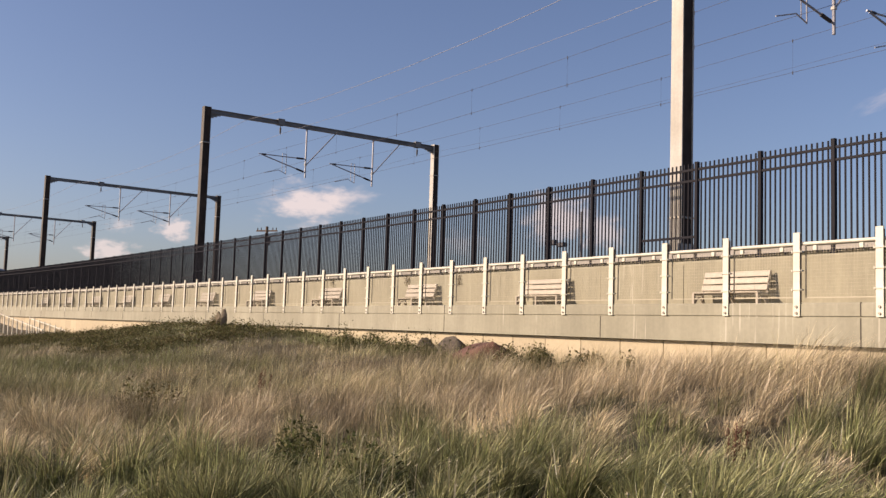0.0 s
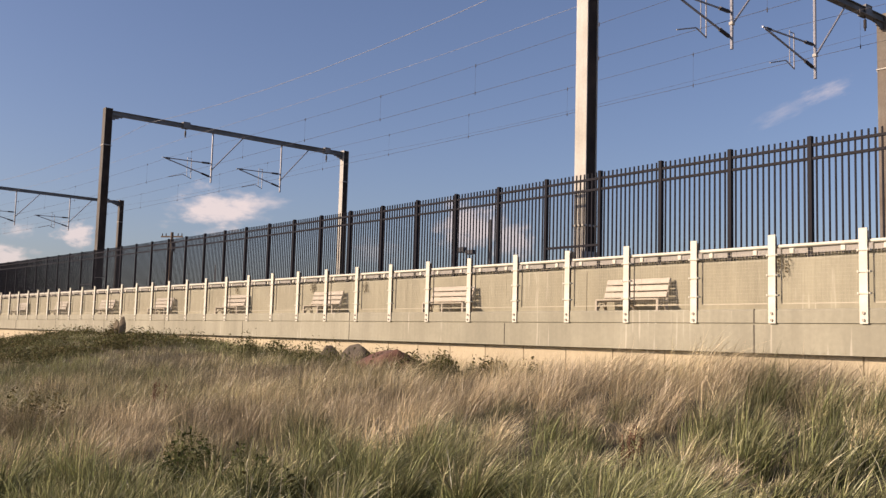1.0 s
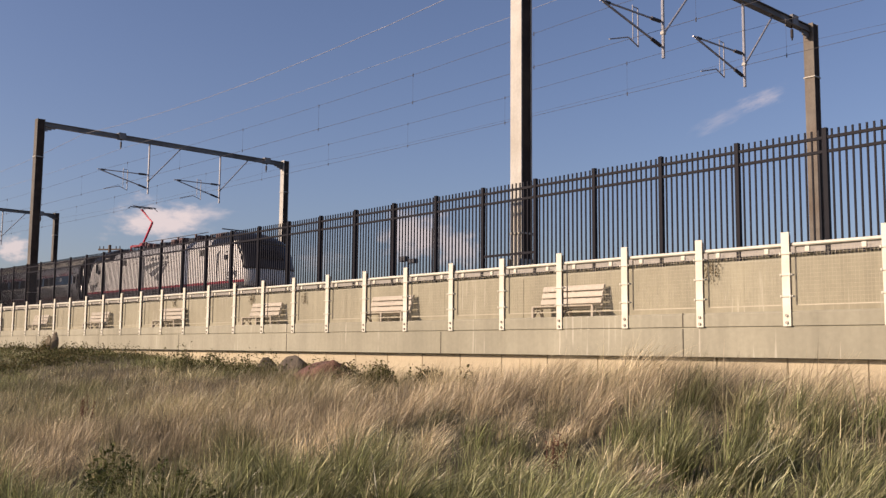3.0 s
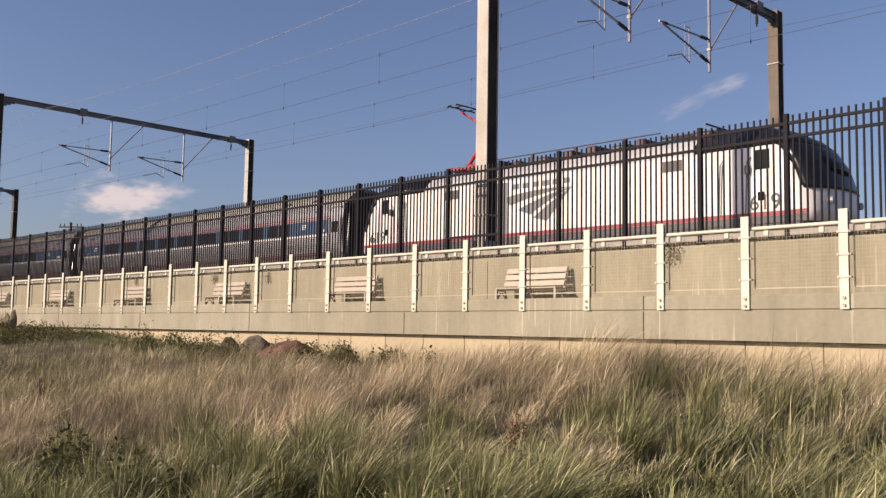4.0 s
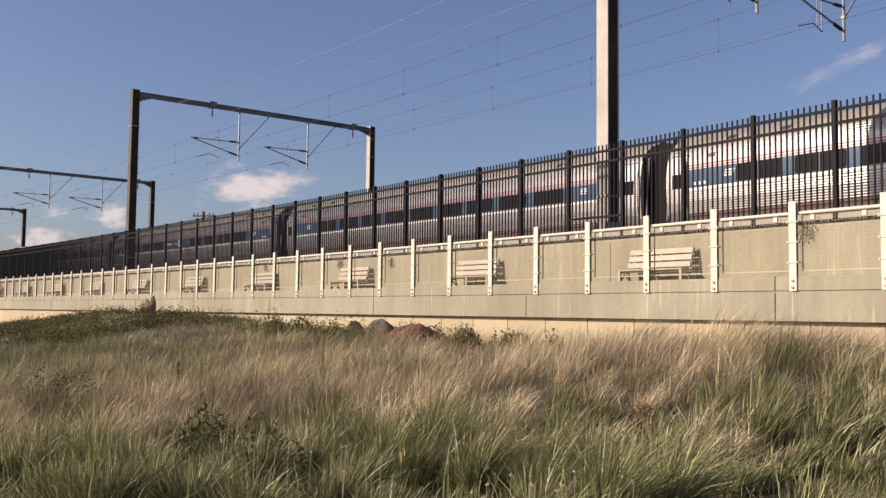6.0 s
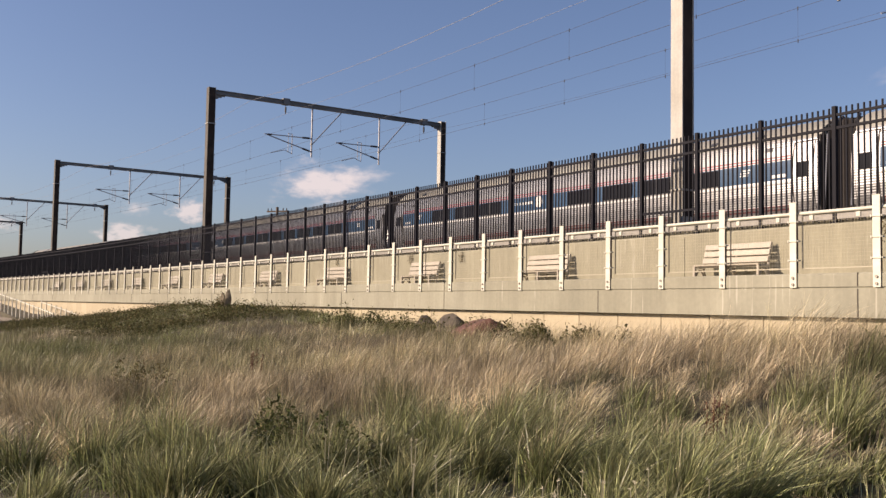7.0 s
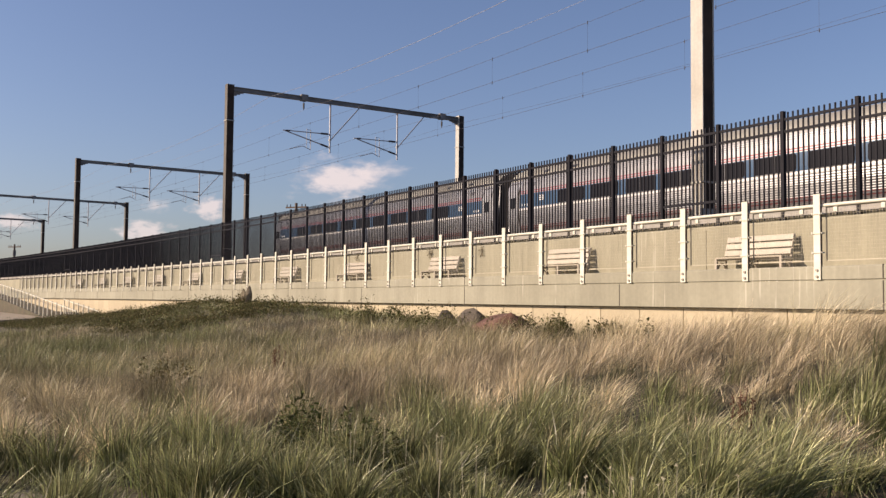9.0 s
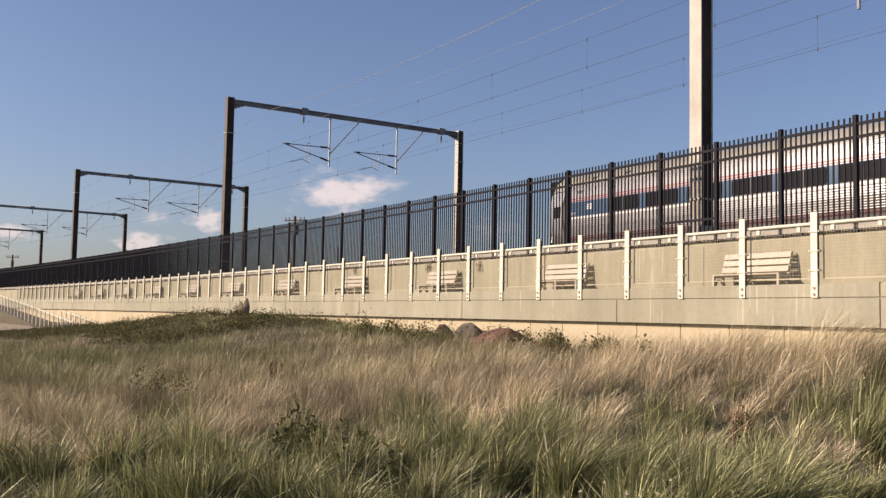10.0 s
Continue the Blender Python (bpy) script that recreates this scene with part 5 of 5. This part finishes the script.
def seed_heads():
    bm = bmesh.new()
    r2 = random.Random(5)
    for (u, n, k) in ((-4.3, 3.35, 9), (-5.5, 3.2, 5), (-6.4, 3.1, 5), (-3.9, 3.9, 4)):
        for _ in range(k):
            p = spot(u + r2.uniform(-0.25, 0.25), n + r2.uniform(-0.2, 0.2))
            z = ground_z(p.x, p.y)
            top = Vector((p.x + r2.uniform(-0.05, 0.1), p.y, z + r2.uniform(0.5, 0.66)))
            rod(bm, (p.x, p.y, z), top, 0.002, 4)
            for _ in range(7):
                d = Vector((r2.uniform(-1, 1), r2.uniform(-1, 1), r2.uniform(-0.3, 1))).normalized()
                e = d.orthogonal().normalized()
                bm.faces.new([bm.verts.new(top + q) for q in (e * 0.004, d * 0.022, -e * 0.004)])
    return bm


tagged(part("seed_head_scatter", seed_heads(), SEED), "pale dried seed heads among the grass", "seed heads", kind="stuff")


def dried_dock():
    """Rust-brown seeded stalks of a dried plant."""
    bm = bmesh.new()
    r2 = random.Random(11)
    for _ in range(5):
        foot = Vector((r2.uniform(-0.08, 0.08), r2.uniform(-0.08, 0.08), -0.02))
        top = foot + Vector((r2.uniform(-0.08, 0.12), r2.uniform(-0.06, 0.06), r2.uniform(0.55, 0.8)))
        rod(bm, foot, top, 0.006, 5, 0.003)
        for _ in range(46):
            p = foot.lerp(top, r2.uniform(0.55, 1.0)) + Vector((r2.uniform(-1, 1), r2.uniform(-1, 1), r2.uniform(-1, 1))) * 0.022
            d = Vector((r2.uniform(-1, 1), r2.uniform(-1, 1), r2.uniform(-0.5, 1))).normalized()
            e = d.orthogonal().normalized()
            bm.faces.new([bm.verts.new(p + q) for q in (e * 0.008, d * 0.016, -e * 0.008, -d * 0.012)])
    return bm


for u, n in ((-5.7, 6.1), (-14.9, 5.5)):
    tagged(part("dried_plant", dried_dock(), DOCK, m=at(u, n, place_ground(u, n))), "rust-brown dried seed stalks among the grass", "dried plant", "dried plants")


# ---- movement ----
def motions():
    times = [0.5 * i for i in range(21)]
    # run of the first coupling along the line, half second by half second
    runs = (-152.6, -137.4, -122.2, -107.0, -91.9, -76.9, -61.4, -46.0, -31.0, -15.95, 0.3, 14.6, 30.65, 45.6, 60.5, 75.45, 90.95, 105.0, 120.7, 134.9, 149.85)

    def run(ob, offset):
        walk(ob, [(t, at(u + offset, N_TRAIN, ZRAIL)) for t, u in zip(times, runs)])
    run(loco, 10.1)
    for i, c in enumerate(cars):
        run(c, -13.0 - 26.0 * i)
    for i, ob in enumerate(sway):
        walk(ob, [(t, pose(0.022 * math.sin(2.3 * t + 1.3 * i) + 0.012 * math.sin(5.1 * t + 2.1 * i), 0.012 * math.sin(2.9 * t + 0.7 * i), 0)) for t in times])


motions()
